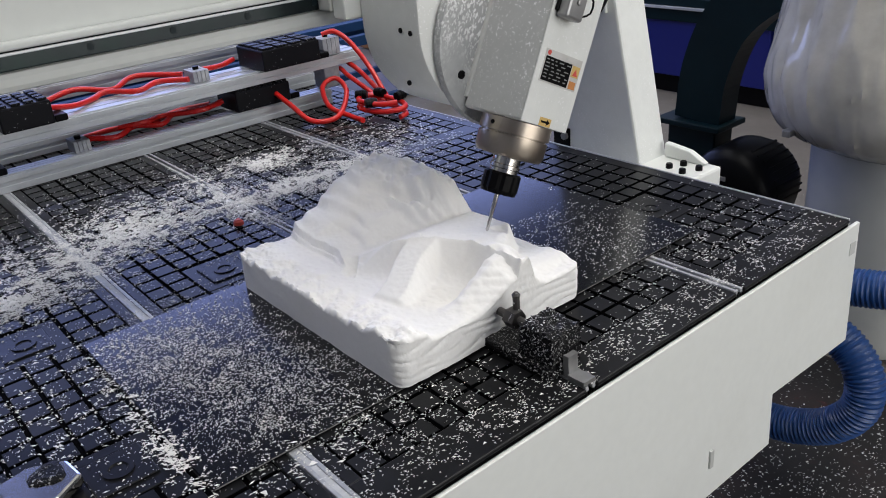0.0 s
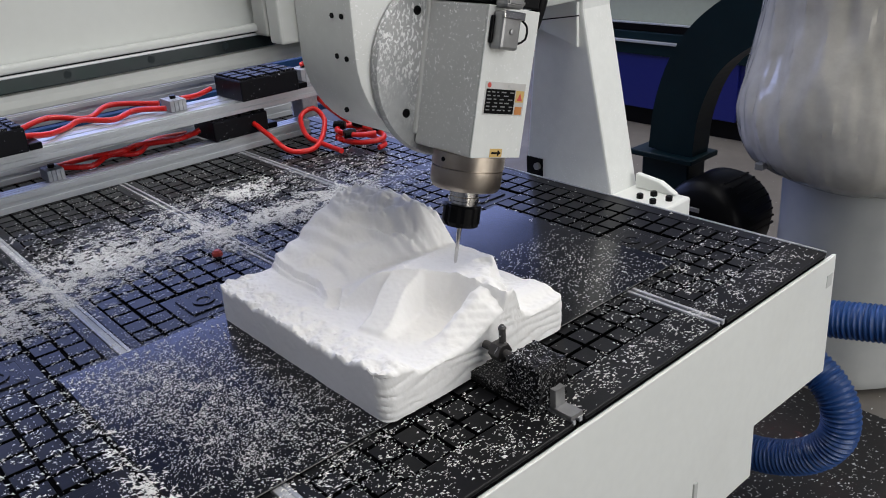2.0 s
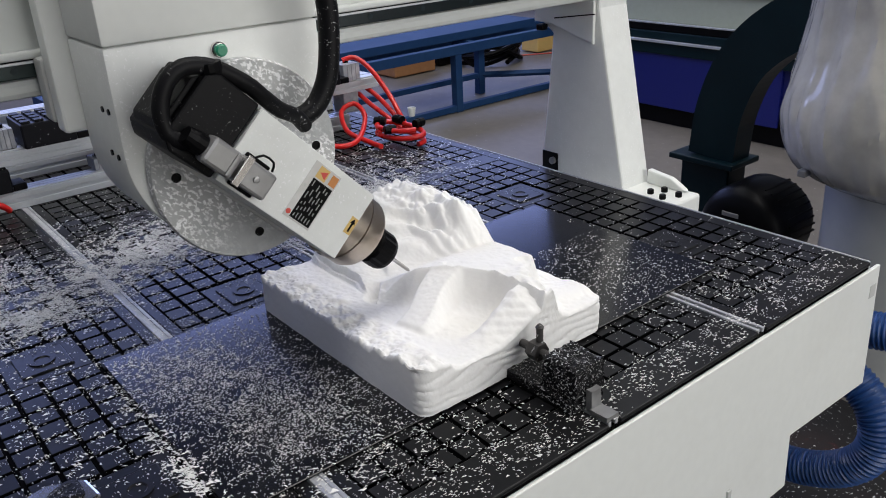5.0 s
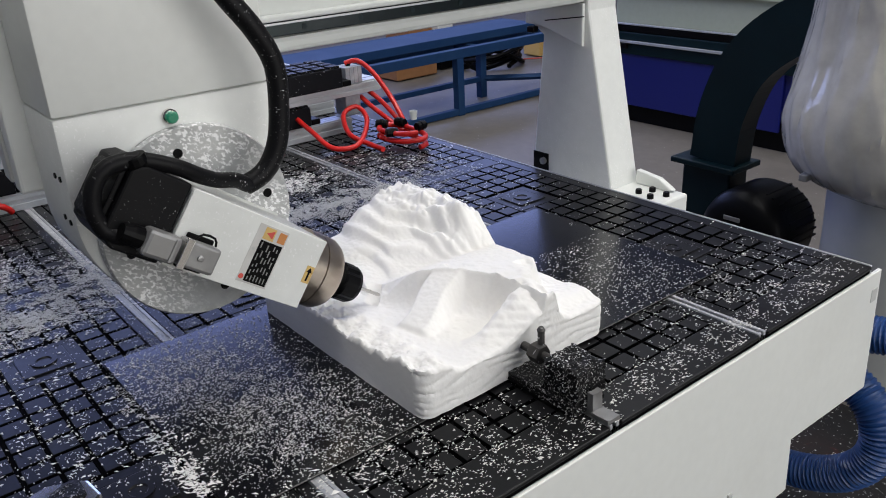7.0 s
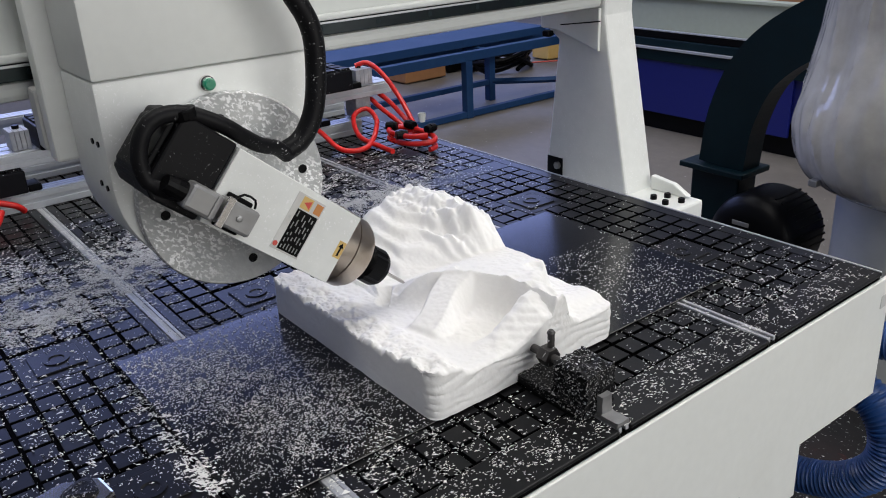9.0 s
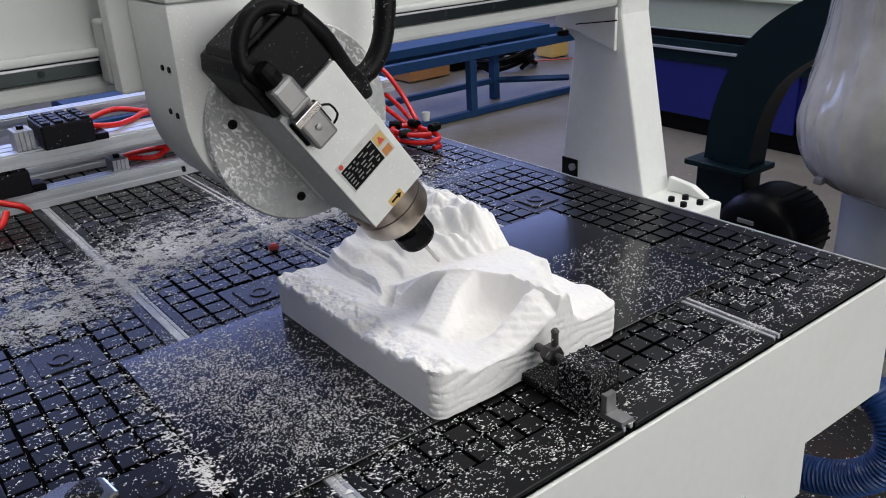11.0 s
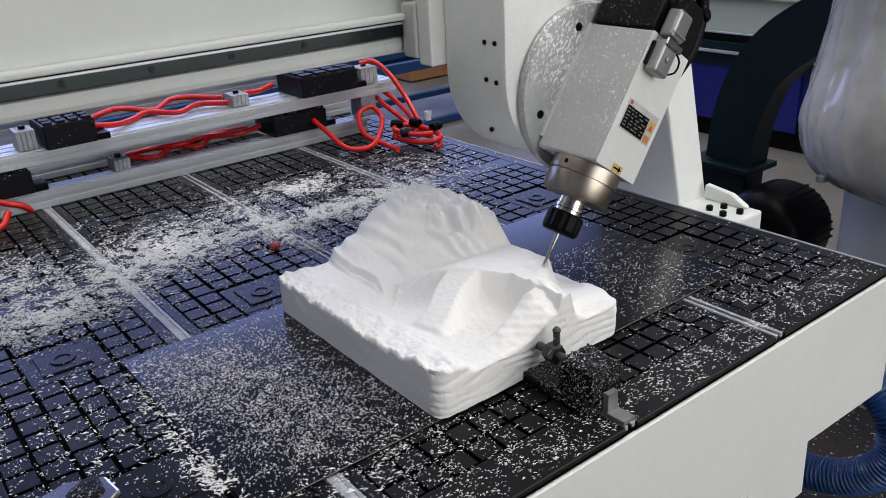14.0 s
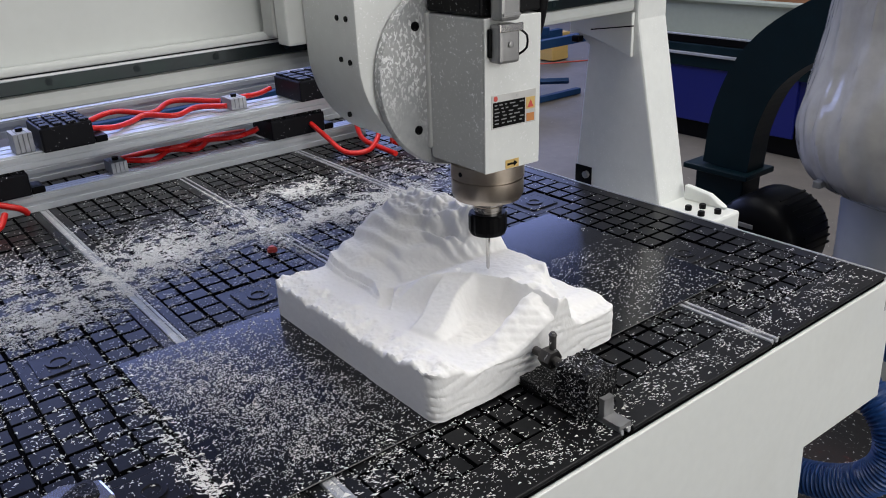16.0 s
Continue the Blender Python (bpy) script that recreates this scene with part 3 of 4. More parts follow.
part("back_bracket", box(0.040, 0.048, -0.056, 0.050, -0.10, 0.088, 0.002), GREY_PAINT, spindle)
AX = Matrix.Translation((0.110, -0.002, 0))
part("nose", lathe([(0.050, -0.115), (0.0530, -0.1155), (0.0530, -0.135), (0.0490, -0.1355), (0.0490, -0.1375), (0.0520, -0.138), (0.0520, -0.160), (0.0480, -0.168), (0.028, -0.170)], 48, m=AX), NOSE, spindle, "worn bright steel spindle nose", True)
part("nose_screw", lathe([(0.0035, -0.0535), (0.0035, -0.051)], 10, "Y", AX @ Matrix.Translation((0.004, 0.0, -0.125))), PLAIN_BLACK, spindle)
part("tool_holder", lathe([(0.021, -0.169), (0.021, -0.180), (0.0225, -0.181), (0.0225, -0.186), (0.021, -0.187), (0.021, -0.194)], 32, m=AX), CHROME, spindle, "", True)
nut = lathe([(0.026, -0.192), (0.0285, -0.195), (0.0285, -0.218), (0.026, -0.2245), (0.008, -0.2255)], 32, m=AX, wobble=lambda a, h, r: -0.0016 if r > 0.028 and math.cos(8 * a) > 0.3 else 0.0)
part("collet_nut", nut, PLAIN_BLACK, spindle, "black slotted collet nut")
part("cutter", lathe([(0.0034, -0.222), (0.0034, -0.245), (0.0028, -0.248), (0.0026, -0.281), (0.0012, -0.284)], 14, m=AX), CHROME, spindle, "thin long steel cutter", True)
part("motor_cover", prism([(-0.054, 0.091), (0.049, 0.091), (0.049, 0.150), (0.040, 0.165), (-0.042, 0.165), (-0.054, 0.150)], 0.046, 0.160, 0.003), BLACK, spindle, "black rear motor cover with dust")
part("cover_lid", prism([(-0.040, 0.165), (0.036, 0.165), (0.028, 0.172), (-0.032, 0.172)], 0.060, 0.150, 0.002), BLACK, spindle)
plug = part("plug_socket", box(0.1645, 0.186, -0.044, -0.010, 0.033, 0.082, 0.004), GREY_METAL, spindle, "grey metal plug on the spindle face")
part("plug_base", box(0.1645, 0.170, -0.048, -0.004, 0.040, 0.076, 0.002), PLAIN_BLACK, spindle)
part("plug_hood", box(0.166, 0.190, -0.045, -0.012, 0.086, 0.128, 0.005), GREY_METAL, spindle)
part("plug_rib", box(0.190, 0.192, -0.043, -0.014, 0.092, 0.096, 0.0008), GREY_METAL, spindle)
part("plug_clip", box(0.187, 0.190, -0.047, -0.008, 0.073, 0.083, 0.001), CHROME, spindle, "bright spring clip")
part("plug_pin", lathe([(0.004, 0.186), (0.004, 0.1885), (0.002, 0.189)], 10, "X", Matrix.Translation((0, -0.027, 0.057))), GREY_METAL, spindle)
part("clip_wire", tube([(0.184, -0.010, 0.074), (0.186, 0.001, 0.066), (0.186, 0.001, 0.050), (0.180, -0.008, 0.042)], 0.0015, segs=6), PLAIN_BLACK, spindle)
plate = part("name_plate", box(0.1645, 0.1653, -0.041, 0.038, -0.055, -0.010, 0.0002), LABEL, spindle, "rating plate with a dark panel of unreadable lines")
part("plate_panel", box(0.1653, 0.1657, -0.0385, 0.018, -0.053, -0.0195), PLAIN_BLACK, plate)
bars = random.Random(4)
for r in range(6):
    y = -0.036
    while y < 0.012:
        w = bars.uniform(0.003, 0.010)
        part("print_bar", box(0.1657, 0.1659, y, min(y + w, 0.016), -0.0242 - r * 0.0049, -0.0226 - r * 0.0049), GREY_METAL, plate)
        y += w + bars.uniform(0.003, 0.009)
part("warning_mark", box(0.1653, 0.1657, 0.020, 0.036, -0.036, -0.020), YELLOW, plate)
part("warning_mark", box(0.1653, 0.1657, 0.021, 0.035, -0.053, -0.042), ORANGE, plate)
part("warning_triangle", prism([(0.0225, -0.034), (0.0335, -0.034), (0.028, -0.0235)], 0.1657, 0.166), REDMARK, plate)
part("red_mark", lathe([(0.0035, 0.1653), (0.0035, 0.1657)], 14, "X", Matrix.Translation((0, -0.034, -0.0145))), REDMARK, plate)
part("red_mark", lathe([(0.0022, 0.1653), (0.0022, 0.1657)], 14, "X", Matrix.Translation((0, 0.004, -0.0145))), GREY_PAINT, plate)
arrow = part("arrow_plate", box(0.1645, 0.1650, -0.016, 0.008, -0.1135, -0.1015), YELLOW, spindle, "small yellow sticker with a dark arrow")
part("arrow_bar", box(0.1650, 0.1653, -0.013, -0.001, -0.109, -0.106), PLAIN_BLACK, arrow)
part("arrow_point", prism([(-0.001, -0.112), (0.006, -0.1075), (-0.001, -0.103)], 0.1650, 0.1653), PLAIN_BLACK, arrow)
part("motor_cable", tube([(0.105, 0.0725, -0.004), (0.118, 0.0725, 0.022), (0.132, 0.064, 0.052), (0.145, 0.061, 0.085), (0.15, 0.060, 0.116), (0.15, 0.050, 0.160), (0.15, 0.031, 0.186), (0.15, 0.008, 0.192), (0.15, -0.019, 0.182), (0.152, -0.038, 0.160), (0.160, -0.036, 0.140), (0.170, -0.029, 0.126)], 0.0100, step=0.008, segs=14), BLACK, spindle, "looped black cable flecked with dust", True)
part("inner_cable", tube([(0.12, 0.036, 0.150), (0.13, 0.028, 0.176), (0.135, 0.004, 0.184), (0.14, -0.022, 0.172), (0.15, -0.036, 0.146), (0.165, -0.034, 0.130)], 0.0055, segs=10), PLAIN_BLACK, spindle, "", True)
part("cable_tie", lathe([(0.0135, -0.006), (0.0142, -0.004), (0.0142, 0.004), (0.0135, 0.006)], 14, m=Matrix.Translation((0.15, 0.049, 0.162)) @ pose(0, 0, 0, -40, 0, 0)), PLAIN_BLACK, spindle)
part("cable_gland", lathe([(0.013, 0.122), (0.013, 0.140), (0.010, 0.152)], 14, m=Matrix.Translation((0.172, -0.029, 0))), PLAIN_BLACK, spindle)

# ---- console rails with vacuum pods, lying on the far part of the bed ----
RX = -1.46


def rail_profile(x0, x1, y0, y1, z0, z1, name, label):
    """An extruded aluminium rail with T-grooves along its faces."""
    ob = thing(name, (0, 0, 0), label, "rail", "console rails")
    d, g = (z1 - z0), 0.004
    body = box(x0, x1 - g, y0, y1, z0, z1 - g, 0.001)
    part("extrusion", body, ALU, ob)
    part("front_flange", box(x1 - g, x1, y0, y1, z0, z0 + d * 0.36, 0.0008), ALU, ob)
    part("front_flange", box(x1 - g, x1, y0, y1, z0 + d * 0.60, z1 - g, 0.0008), ALU, ob)
    w = (x1 - x0) / 3
    for k in range(3):
        part("top_flange", box(x0 + k * w, x0 + (k + 0.8) * w, y0, y1, z1 - g, z1, 0.0008), ALU, ob)
    return ob


rail_profile(RX - 0.05, RX, -1.75, -0.11, 0.001, 0.042, "console_rail", "long grooved aluminium rail lying on the black bed")
rail_profile(RX - 0.30, RX - 0.24, -1.75, -0.02, 0.001, 0.042, "console_rail", "long grooved aluminium rail lying on the black bed")
rail_profile(RX - 0.115, RX, -1.75, 0.0, 0.104, 0.138, "console_rail", "raised grooved aluminium rail on spacer blocks")
rail_profile(RX - 0.30, RX - 0.25, -1.75, -0.15, 0.128, 0.170, "console_rail", "raised grooved aluminium rail on spacer blocks")
spacer = tagged(finish("spacer_block", box(RX - 0.07, RX - 0.01, -0.12, -0.068, 0.0425, 0.1035, 0.004), ALU_DUSTY), "grey metal spacer block between two rails", "spacer", "spacer blocks")
copy_thing(spacer, pose(0, -1.4, 0))
copy_thing(spacer, pose(-0.23, -0.3, 0))
copy_thing(spacer, pose(-0.23, -1.2, 0))


def vacuum_pod(x, y, z, length=0.14, width=0.15, tall=0.078):
    ob = thing("vacuum_pod", (x, y, z), "black rubber vacuum pod with a gridded top, on an aluminium rail", "vacuum pod", "vacuum pods")
    part("pod_body", box(-width, 0, 0, length, 0, tall - 0.006, 0.004), POD, ob)
    for i in range(4):
        for j in range(4):
            a, b = width / 4, length / 4
            part("pod_pad", box(-width + a * i + 0.005, -width + a * (i + 1) - 0.005, b * j + 0.005, b * (j + 1) - 0.005, tall - 0.006, tall, 0.001), BLACK, ob)
    part("pod_clip", box(-0.06, -0.004, length, length + 0.03, 0.0, 0.016, 0.003), PLAIN_BLACK, ob)
    return ob


vacuum_pod(RX + 0.030, -0.985, 0.1385, 0.115, 0.13, 0.062)
vacuum_pod(RX + 0.030, -0.325, 0.1385, 0.178, 0.15, 0.062)
vacuum_pod(RX + 0.004, -1.19, 0.0425, 0.165, 0.12, 0.060)
vacuum_pod(RX + 0.004, -0.41, 0.0425, 0.165, 0.12, 0.060)


def air_cylinder(x, y, z, length=0.045, tall=0.05):
    ob = thing("air_fitting", (x, y, z), "small ribbed aluminium air fitting beside a pod", "air fitting", "air fittings")
    for k in range(4):
        part("rib", box(-0.06, 0, length * k / 4, length * (k + 1) / 4 - 0.0006, 0, tall, 0.0012), ALU_DUSTY, ob)
    part("port", lathe([(0.008, tall), (0.008, tall + 0.008), (0.005, tall + 0.008)], 12, m=Matrix.Translation((-0.03, length * 0.5, 0))), PLAIN_BLACK, ob)
    return ob


air_cylinder(RX + 0.003, -0.120, 0.139, 0.056, 0.046)
air_cylinder(RX - 0.01, -1.035, 0.139, 0.042, 0.045)
air_cylinder(RX - 0.03, -0.50, 0.139, 0.045, 0.03)
air_cylinder(RX - 0.02, -0.835, 0.0425, 0.04, 0.028)


CXH, CYH, RH = -1.225, -0.105, 0.082


def red_hose(points, label="glossy red air hose looped between pods"):
    return tagged(finish("air_hose", tube(points, 0.0072, 0.012, 10), RED, smooth=True), label, "air hose", "air hoses")


red_hose([(RX - 0.02, -0.865, 0.165), (RX - 0.05, -0.80, 0.15), (RX - 0.10, -0.74, 0.145), (RX - 0.12, -0.70, 0.15), (RX - 0.06, -0.64, 0.148), (RX - 0.10, -0.57, 0.15), (RX - 0.04, -0.51, 0.152)])
red_hose([(RX - 0.14, -0.86, 0.15), (RX - 0.18, -0.76, 0.16), (RX - 0.13, -0.68, 0.15), (RX - 0.18, -0.60, 0.16), (RX - 0.10, -0.50, 0.155)])
red_hose([(RX - 0.08, -0.45, 0.16), (RX - 0.10, -0.39, 0.155), (RX - 0.12, -0.34, 0.16)])
red_hose([(RX - 0.08, -0.78, 0.055), (RX - 0.05, -0.72, 0.05), (RX - 0.09, -0.66, 0.055), (RX - 0.06, -0.60, 0.05), (RX - 0.11, -0.54, 0.055), (RX - 0.07, -0.47, 0.06), (RX - 0.06, -0.42, 0.07)])
red_hose([(RX - 0.12, -0.80, 0.05), (RX - 0.15, -0.70, 0.045), (RX - 0.10, -0.62, 0.05), (RX - 0.15, -0.52, 0.05), (RX - 0.10, -0.44, 0.06)])
red_hose([(RX - 0.09, -0.70, 0.06), (RX - 0.06, -0.64, 0.066), (RX - 0.10, -0.58, 0.06), (RX - 0.04, -0.50, 0.066), (RX - 0.06, -0.43, 0.066)])
red_hose([(RX + 0.004, -0.290, 0.070), (RX + 0.07, -0.285, 0.045), (RX + 0.15, -0.275, 0.014), (RX + 0.18, -0.225, 0.012), (RX + 0.14, -0.165, 0.022), (RX + 0.07, -0.105, 0.050), (RX + 0.02, -0.105, 0.075), (RX + 0.02, -0.150, 0.060), (RX + 0.10, -0.185, 0.024), (RX + 0.19, -0.180, 0.012), (RX + 0.26, -0.185, 0.012)], "glossy red air hose coiled on the bed")
red_hose([(CXH + RH * (1 + 0.07 * math.sin(3 * a)) * math.cos(a), CYH + 0.6 * RH * (1 + 0.08 * math.cos(2 * a)) * math.sin(a), 0.012 + 0.0032 * a) for a in (0.5 * k for k in range(26))], "glossy red air hose wound in a ring on the bed")
red_hose([(RX - 0.03, -0.100, 0.192), (RX - 0.01, -0.070, 0.198), (RX + 0.03, -0.045, 0.165), (RX + 0.09, -0.030, 0.10), (RX + 0.15, -0.035, 0.045), (RX + 0.19, -0.045, 0.022)], "glossy red air hose hanging from a pod")
red_hose([(RX - 0.02, -0.030, 0.10), (RX + 0.03, -0.030, 0.085), (RX + 0.10, -0.030, 0.05), (RX + 0.18, -0.040, 0.016)], "glossy red air hose hanging from a rail")
red_hose([(RX - 0.02, -0.060, 0.09), (RX + 0.03, -0.060, 0.070), (RX + 0.10, -0.050, 0.040), (RX + 0.18, -0.055, 0.02)], "glossy red air hose hanging from a rail")
for x, y, z, a in ((CXH - 0.075, CYH - 0.01, 0.050, 40), (CXH + 0.03, CYH + 0.045, 0.052, 100), (CXH - 0.05, CYH + 0.035, 0.050, 10), (CXH + 0.02, CYH - 0.045, 0.050, 70)):
    fit = thing("hose_fitting", pose(x, y, z, 0, 90, a), "black plastic fitting on a red air hose", "fitting", "hose fittings")
    part("sleeve", lathe([(0.011, -0.016), (0.012, -0.013), (0.012, 0.013), (0.011, 0.016)], 12), PLAIN_BLACK, fit)
    part("collar", lathe([(0.0135, -0.004), (0.0135, 0.004)], 12), PLAIN_BLACK, fit)
red_hose([(-1.38, -1.20, 0.012), (-1.36, -1.13, 0.012), (-1.40, -1.10, 0.03)], "red air hose end lying on the bed")
red_hose([(RX - 0.02, -1.14, 0.07), (RX + 0.03, -1.11, 0.05), (RX + 0.04, -1.065, 0.03), (RX + 0.03, -1.05, 0.012)], "red air hose end beside a rail")
red_bit = tagged(finish("red_fitting", lathe([(0.008, 0), (0.012, 0.003), (0.012, 0.012), (0.007, 0.018)], 10, wobble=lambda a, h, r: 0.002 * math.sin(3 * a)), REDMARK), "small red plastic fitting lying among chips", "fitting")
red_bit.location = (-0.847, -0.733, 0.001)
red_bit.scale = (0.8, 0.8, 0.7)

# ---- clamp that holds the block, set in a slot ----
clamp = thing("side_clamp", (0, 0, 0), "black clamp block with a steel screw pressing on the foam", "clamp")
def lumpy(bm, size, amp):
    """Cuts a mesh finer and makes its faces uneven."""
    bmesh.ops.subdivide_edges(bm, edges=bm.edges[:], cuts=size, use_grid_fill=True)
    for v in bm.verts:
        v.co += amp * Vector((noise.noise(v.co * 90), noise.noise(v.co * 90 + Vector((7, 1, 3))), noise.noise(v.co * 80 + Vector((2, 9, 5)))))
    return bm


part("clamp_block", lumpy(box(-0.102, -0.044, -0.702, -0.646, 0.004, 0.064), 11, 0.006), CLAMP, clamp, "black block covered in chips", True)
part("clamp_base", lumpy(box(-0.165, -0.046, -0.708, -0.648, 0.006, 0.019), 8, 0.003), CLAMP, clamp, "", True)
part("t_bracket", lumpy(box(-0.040, -0.031, -0.684, -0.666, 0.002, 0.034), 4, 0.0016), GREY_METAL, clamp, "dusty grey bracket", True)
part("bracket_foot", lumpy(box(-0.032, -0.004, -0.686, -0.664, 0.0022, 0.0085), 4, 0.0016), GREY_METAL, clamp, "", True)
part("screw", lathe([(0.007, -0.183), (0.010, -0.178), (0.010, -0.170), (0.006, -0.169), (0.006, -0.10)], 14, "X", Matrix.Translation((0, -0.677, 0.048))), DARK_METAL, clamp)
part("screw_nut", lathe([(0.014, -0.145), (0.0145, -0.143), (0.0145, -0.128), (0.014, -0.126)], 6, "X", Matrix.Translation((0, -0.677, 0.048))), DARK_METAL, clamp)
part("lever", lathe([(0.005, 0.045), (0.005, 0.078), (0.006, 0.082), (0.003, 0.086)], 12, m=Matrix.Translation((-0.135, -0.672, 0))), DARK_METAL, clamp)
part("jaw", box(-0.184, -0.176, -0.695, -0.660, 0.030, 0.060, 0.003), DARK_METAL, clamp)

hold = thing("hold_down", (-0.312, -1.252, 0.0015), "bright steel hold-down plate with chips in its hollow", "clamp")
part("strap", prism([(-0.03, -0.05), (0.035, -0.045), (0.045, 0.0), (0.02, 0.035), (-0.02, 0.03), (-0.04, -0.01)], 0.0, 0.016, 0.004, "Z"), CHROME, hold)
part("bolt", lathe([(0.020, 0.0155), (0.020, 0.018), (0.012, 0.020), (0.006, 0.019)], 14, m=Matrix.Translation((-0.006, 0.004, 0)), wobble=lambda a, h, r: 0.003 * math.sin(3 * a)), CLAMP, hold)

# ---- white chips of foam, strewn and heaped ----
rng = np.random.default_rng(5)


def chips(name, count, spots, label, low, high, floor=None, ragged=1.5):
    """Curled slivers of foam in ragged patches; spots: (weight, x, y, spread x, spread y)."""
    w = np.array([s[0] for s in spots], float)
    pick = rng.choice(len(spots), size=count * 4, p=w / w.sum())
    s = np.array([x[1:] for x in spots])[pick]
    xy = s[:, :2] + rng.normal(size=(len(pick), 2)) * s[:, 2:]
    if floor is None:
        ok = (xy[:, 0] < -0.003) & (xy[:, 0] > RX + 0.004) & (xy[:, 1] < -0.003) & (xy[:, 1] > -1.66)
        ok &= ~((xy[:, 0] > BX0 - 0.002) & (xy[:, 0] < BX1 + 0.002) & (xy[:, 1] > BY0 - 0.002) & (xy[:, 1] < BY1 + 0.002))
        ok &= ~((xy[:, 0] > -0.66) & (xy[:, 0] < -0.43) & (xy[:, 1] > -0.44) & (xy[:, 1] < -0.23))
        xy = xy[ok]
    patch = np.array([noise.fractal(Vector((x * 34, y * 34, 3.0)), 0.8, 2.1, 3) for x, y in xy])
    ok = rng.uniform(size=len(xy)) < np.clip(0.55 + ragged * patch, 0.10, 1.0)
    xy = xy[ok][:count]
    n = len(xy)
    on_sheet = (xy[:, 0] > -0.61) & (xy[:, 0] < -0.168) & (xy[:, 1] > -1.115) & (xy[:, 1] < -0.205)
    z = np.where(on_sheet, 0.005, 0.0008) if floor is None else np.full(n, floor)
    a = rng.normal(0.75, 0.55, n)
    ln = low + (high - low) * rng.uniform(0, 1, n) ** 2.2
    wd = ln * rng.uniform(0.12, 0.26, n)
    d = np.stack([np.cos(a), np.sin(a)], 1)
    e = np.stack([-d[:, 1], d[:, 0]], 1)
    lift = rng.uniform(0.0006, 0.0024, n)
    bend = rng.normal(0, 0.25, n)[:, None]
    v = np.zeros((n, 4, 3))
    v[:, 0, :2] = xy - d * ln[:, None] / 2
    v[:, 1, :2] = xy + e * wd[:, None] / 2 + e * bend * ln[:, None] * 0.5
    v[:, 2, :2] = xy + d * ln[:, None] / 2
    v[:, 3, :2] = xy - e * wd[:, None] / 2 + e * bend * ln[:, None] * 0.5
    v[:, 0, 2], v[:, 2, 2] = z, z + rng.uniform(0, 0.0015, n)
    v[:, 1, 2], v[:, 3, 2] = z + lift, z + lift * 0.6
    base = np.arange(n)[:, None] * 4
    tri = np.array([[0, 1, 2], [0, 2, 3], [0, 3, 1], [1, 3, 2]])
    faces = (base[:, :, None] + tri[None]).reshape(-1, 3)
    me = bpy.data.meshes.new(name)
    me.from_pydata(v.reshape(-1, 3).tolist(), [], faces.tolist())
    me.materials.append(FOAM)
    ob = new(name, me)
    return tagged(ob, label, "chips", kind="stuff")


chips("foam_chips", 17000, [
    (2.6, -0.72, -0.72, 0.42, 0.40), (0.9, -0.035, -0.62, 0.026, 0.36), (0.35, -0.12, -0.90, 0.05, 0.10), (0.5, -0.10, -0.20, 0.08, 0.14),
    (0.8, -0.45, -1.28, 0.2, 0.12), (1.4, -0.95, -0.55, 0.17, 0.17), (0.7, -1.20, -0.75, 0.12, 0.35)],
    "scattered white foam chips strewn over the black bed", 0.0016, 0.0062)
chips("sheet_chips", 12500, [(2.4, -0.40, -0.99, 0.12, 0.075), (0.9, -0.26, -0.97, 0.06, 0.08), (0.8, -0.50, -1.05, 0.07, 0.05), (0.55, -0.29, -0.34, 0.10, 0.08)],
    "fine white foam chips scattered thinly over the black sheet", 0.0014, 0.0046, None, 0.5)
chips("foam_chip_heap", 34000, [
    (3.6, -1.00, -0.885, 0.070, 0.075), (1.2, -1.06, -0.84, 0.10, 0.10), (1.8, -0.95, -1.02, 0.06, 0.05), (3.2, -0.86, -1.16, 0.05, 0.08), (1.4, -1.06, -1.17, 0.07, 0.05), (1.4, -0.97, -0.68, 0.13, 0.022),
    (3.4, -0.96, -0.53, 0.030, 0.13), (1.0, -0.84, -0.44, 0.05, 0.07), (1.2, -1.15, -0.51, 0.04, 0.07), (1.9, -0.88, -0.40, 0.09, 0.06), (0.7, -1.05, -0.22, 0.10, 0.08)],
    "dense drifts of white foam chips on the black bed", 0.0028, 0.0095)
chips("foam_curls", 850, [(1.0, -0.36, -1.122, 0.11, 0.008), (0.7, -0.25, -1.12, 0.04, 0.010), (1.4, -0.48, -1.24, 0.15, 0.07), (0.5, -0.15, -1.02, 0.02, 0.12)],
    "large white foam curls along the sheet's edge", 0.005, 0.0125)
chips("floor_chips", 4200, [(1.0, -0.02, 0.28, 0.30, 0.26), (1.0, 0.15, 0.1, 0.25, 0.25)], "white foam chips fallen on the shaded floor", 0.003, 0.010, FLOOR + 0.0065)


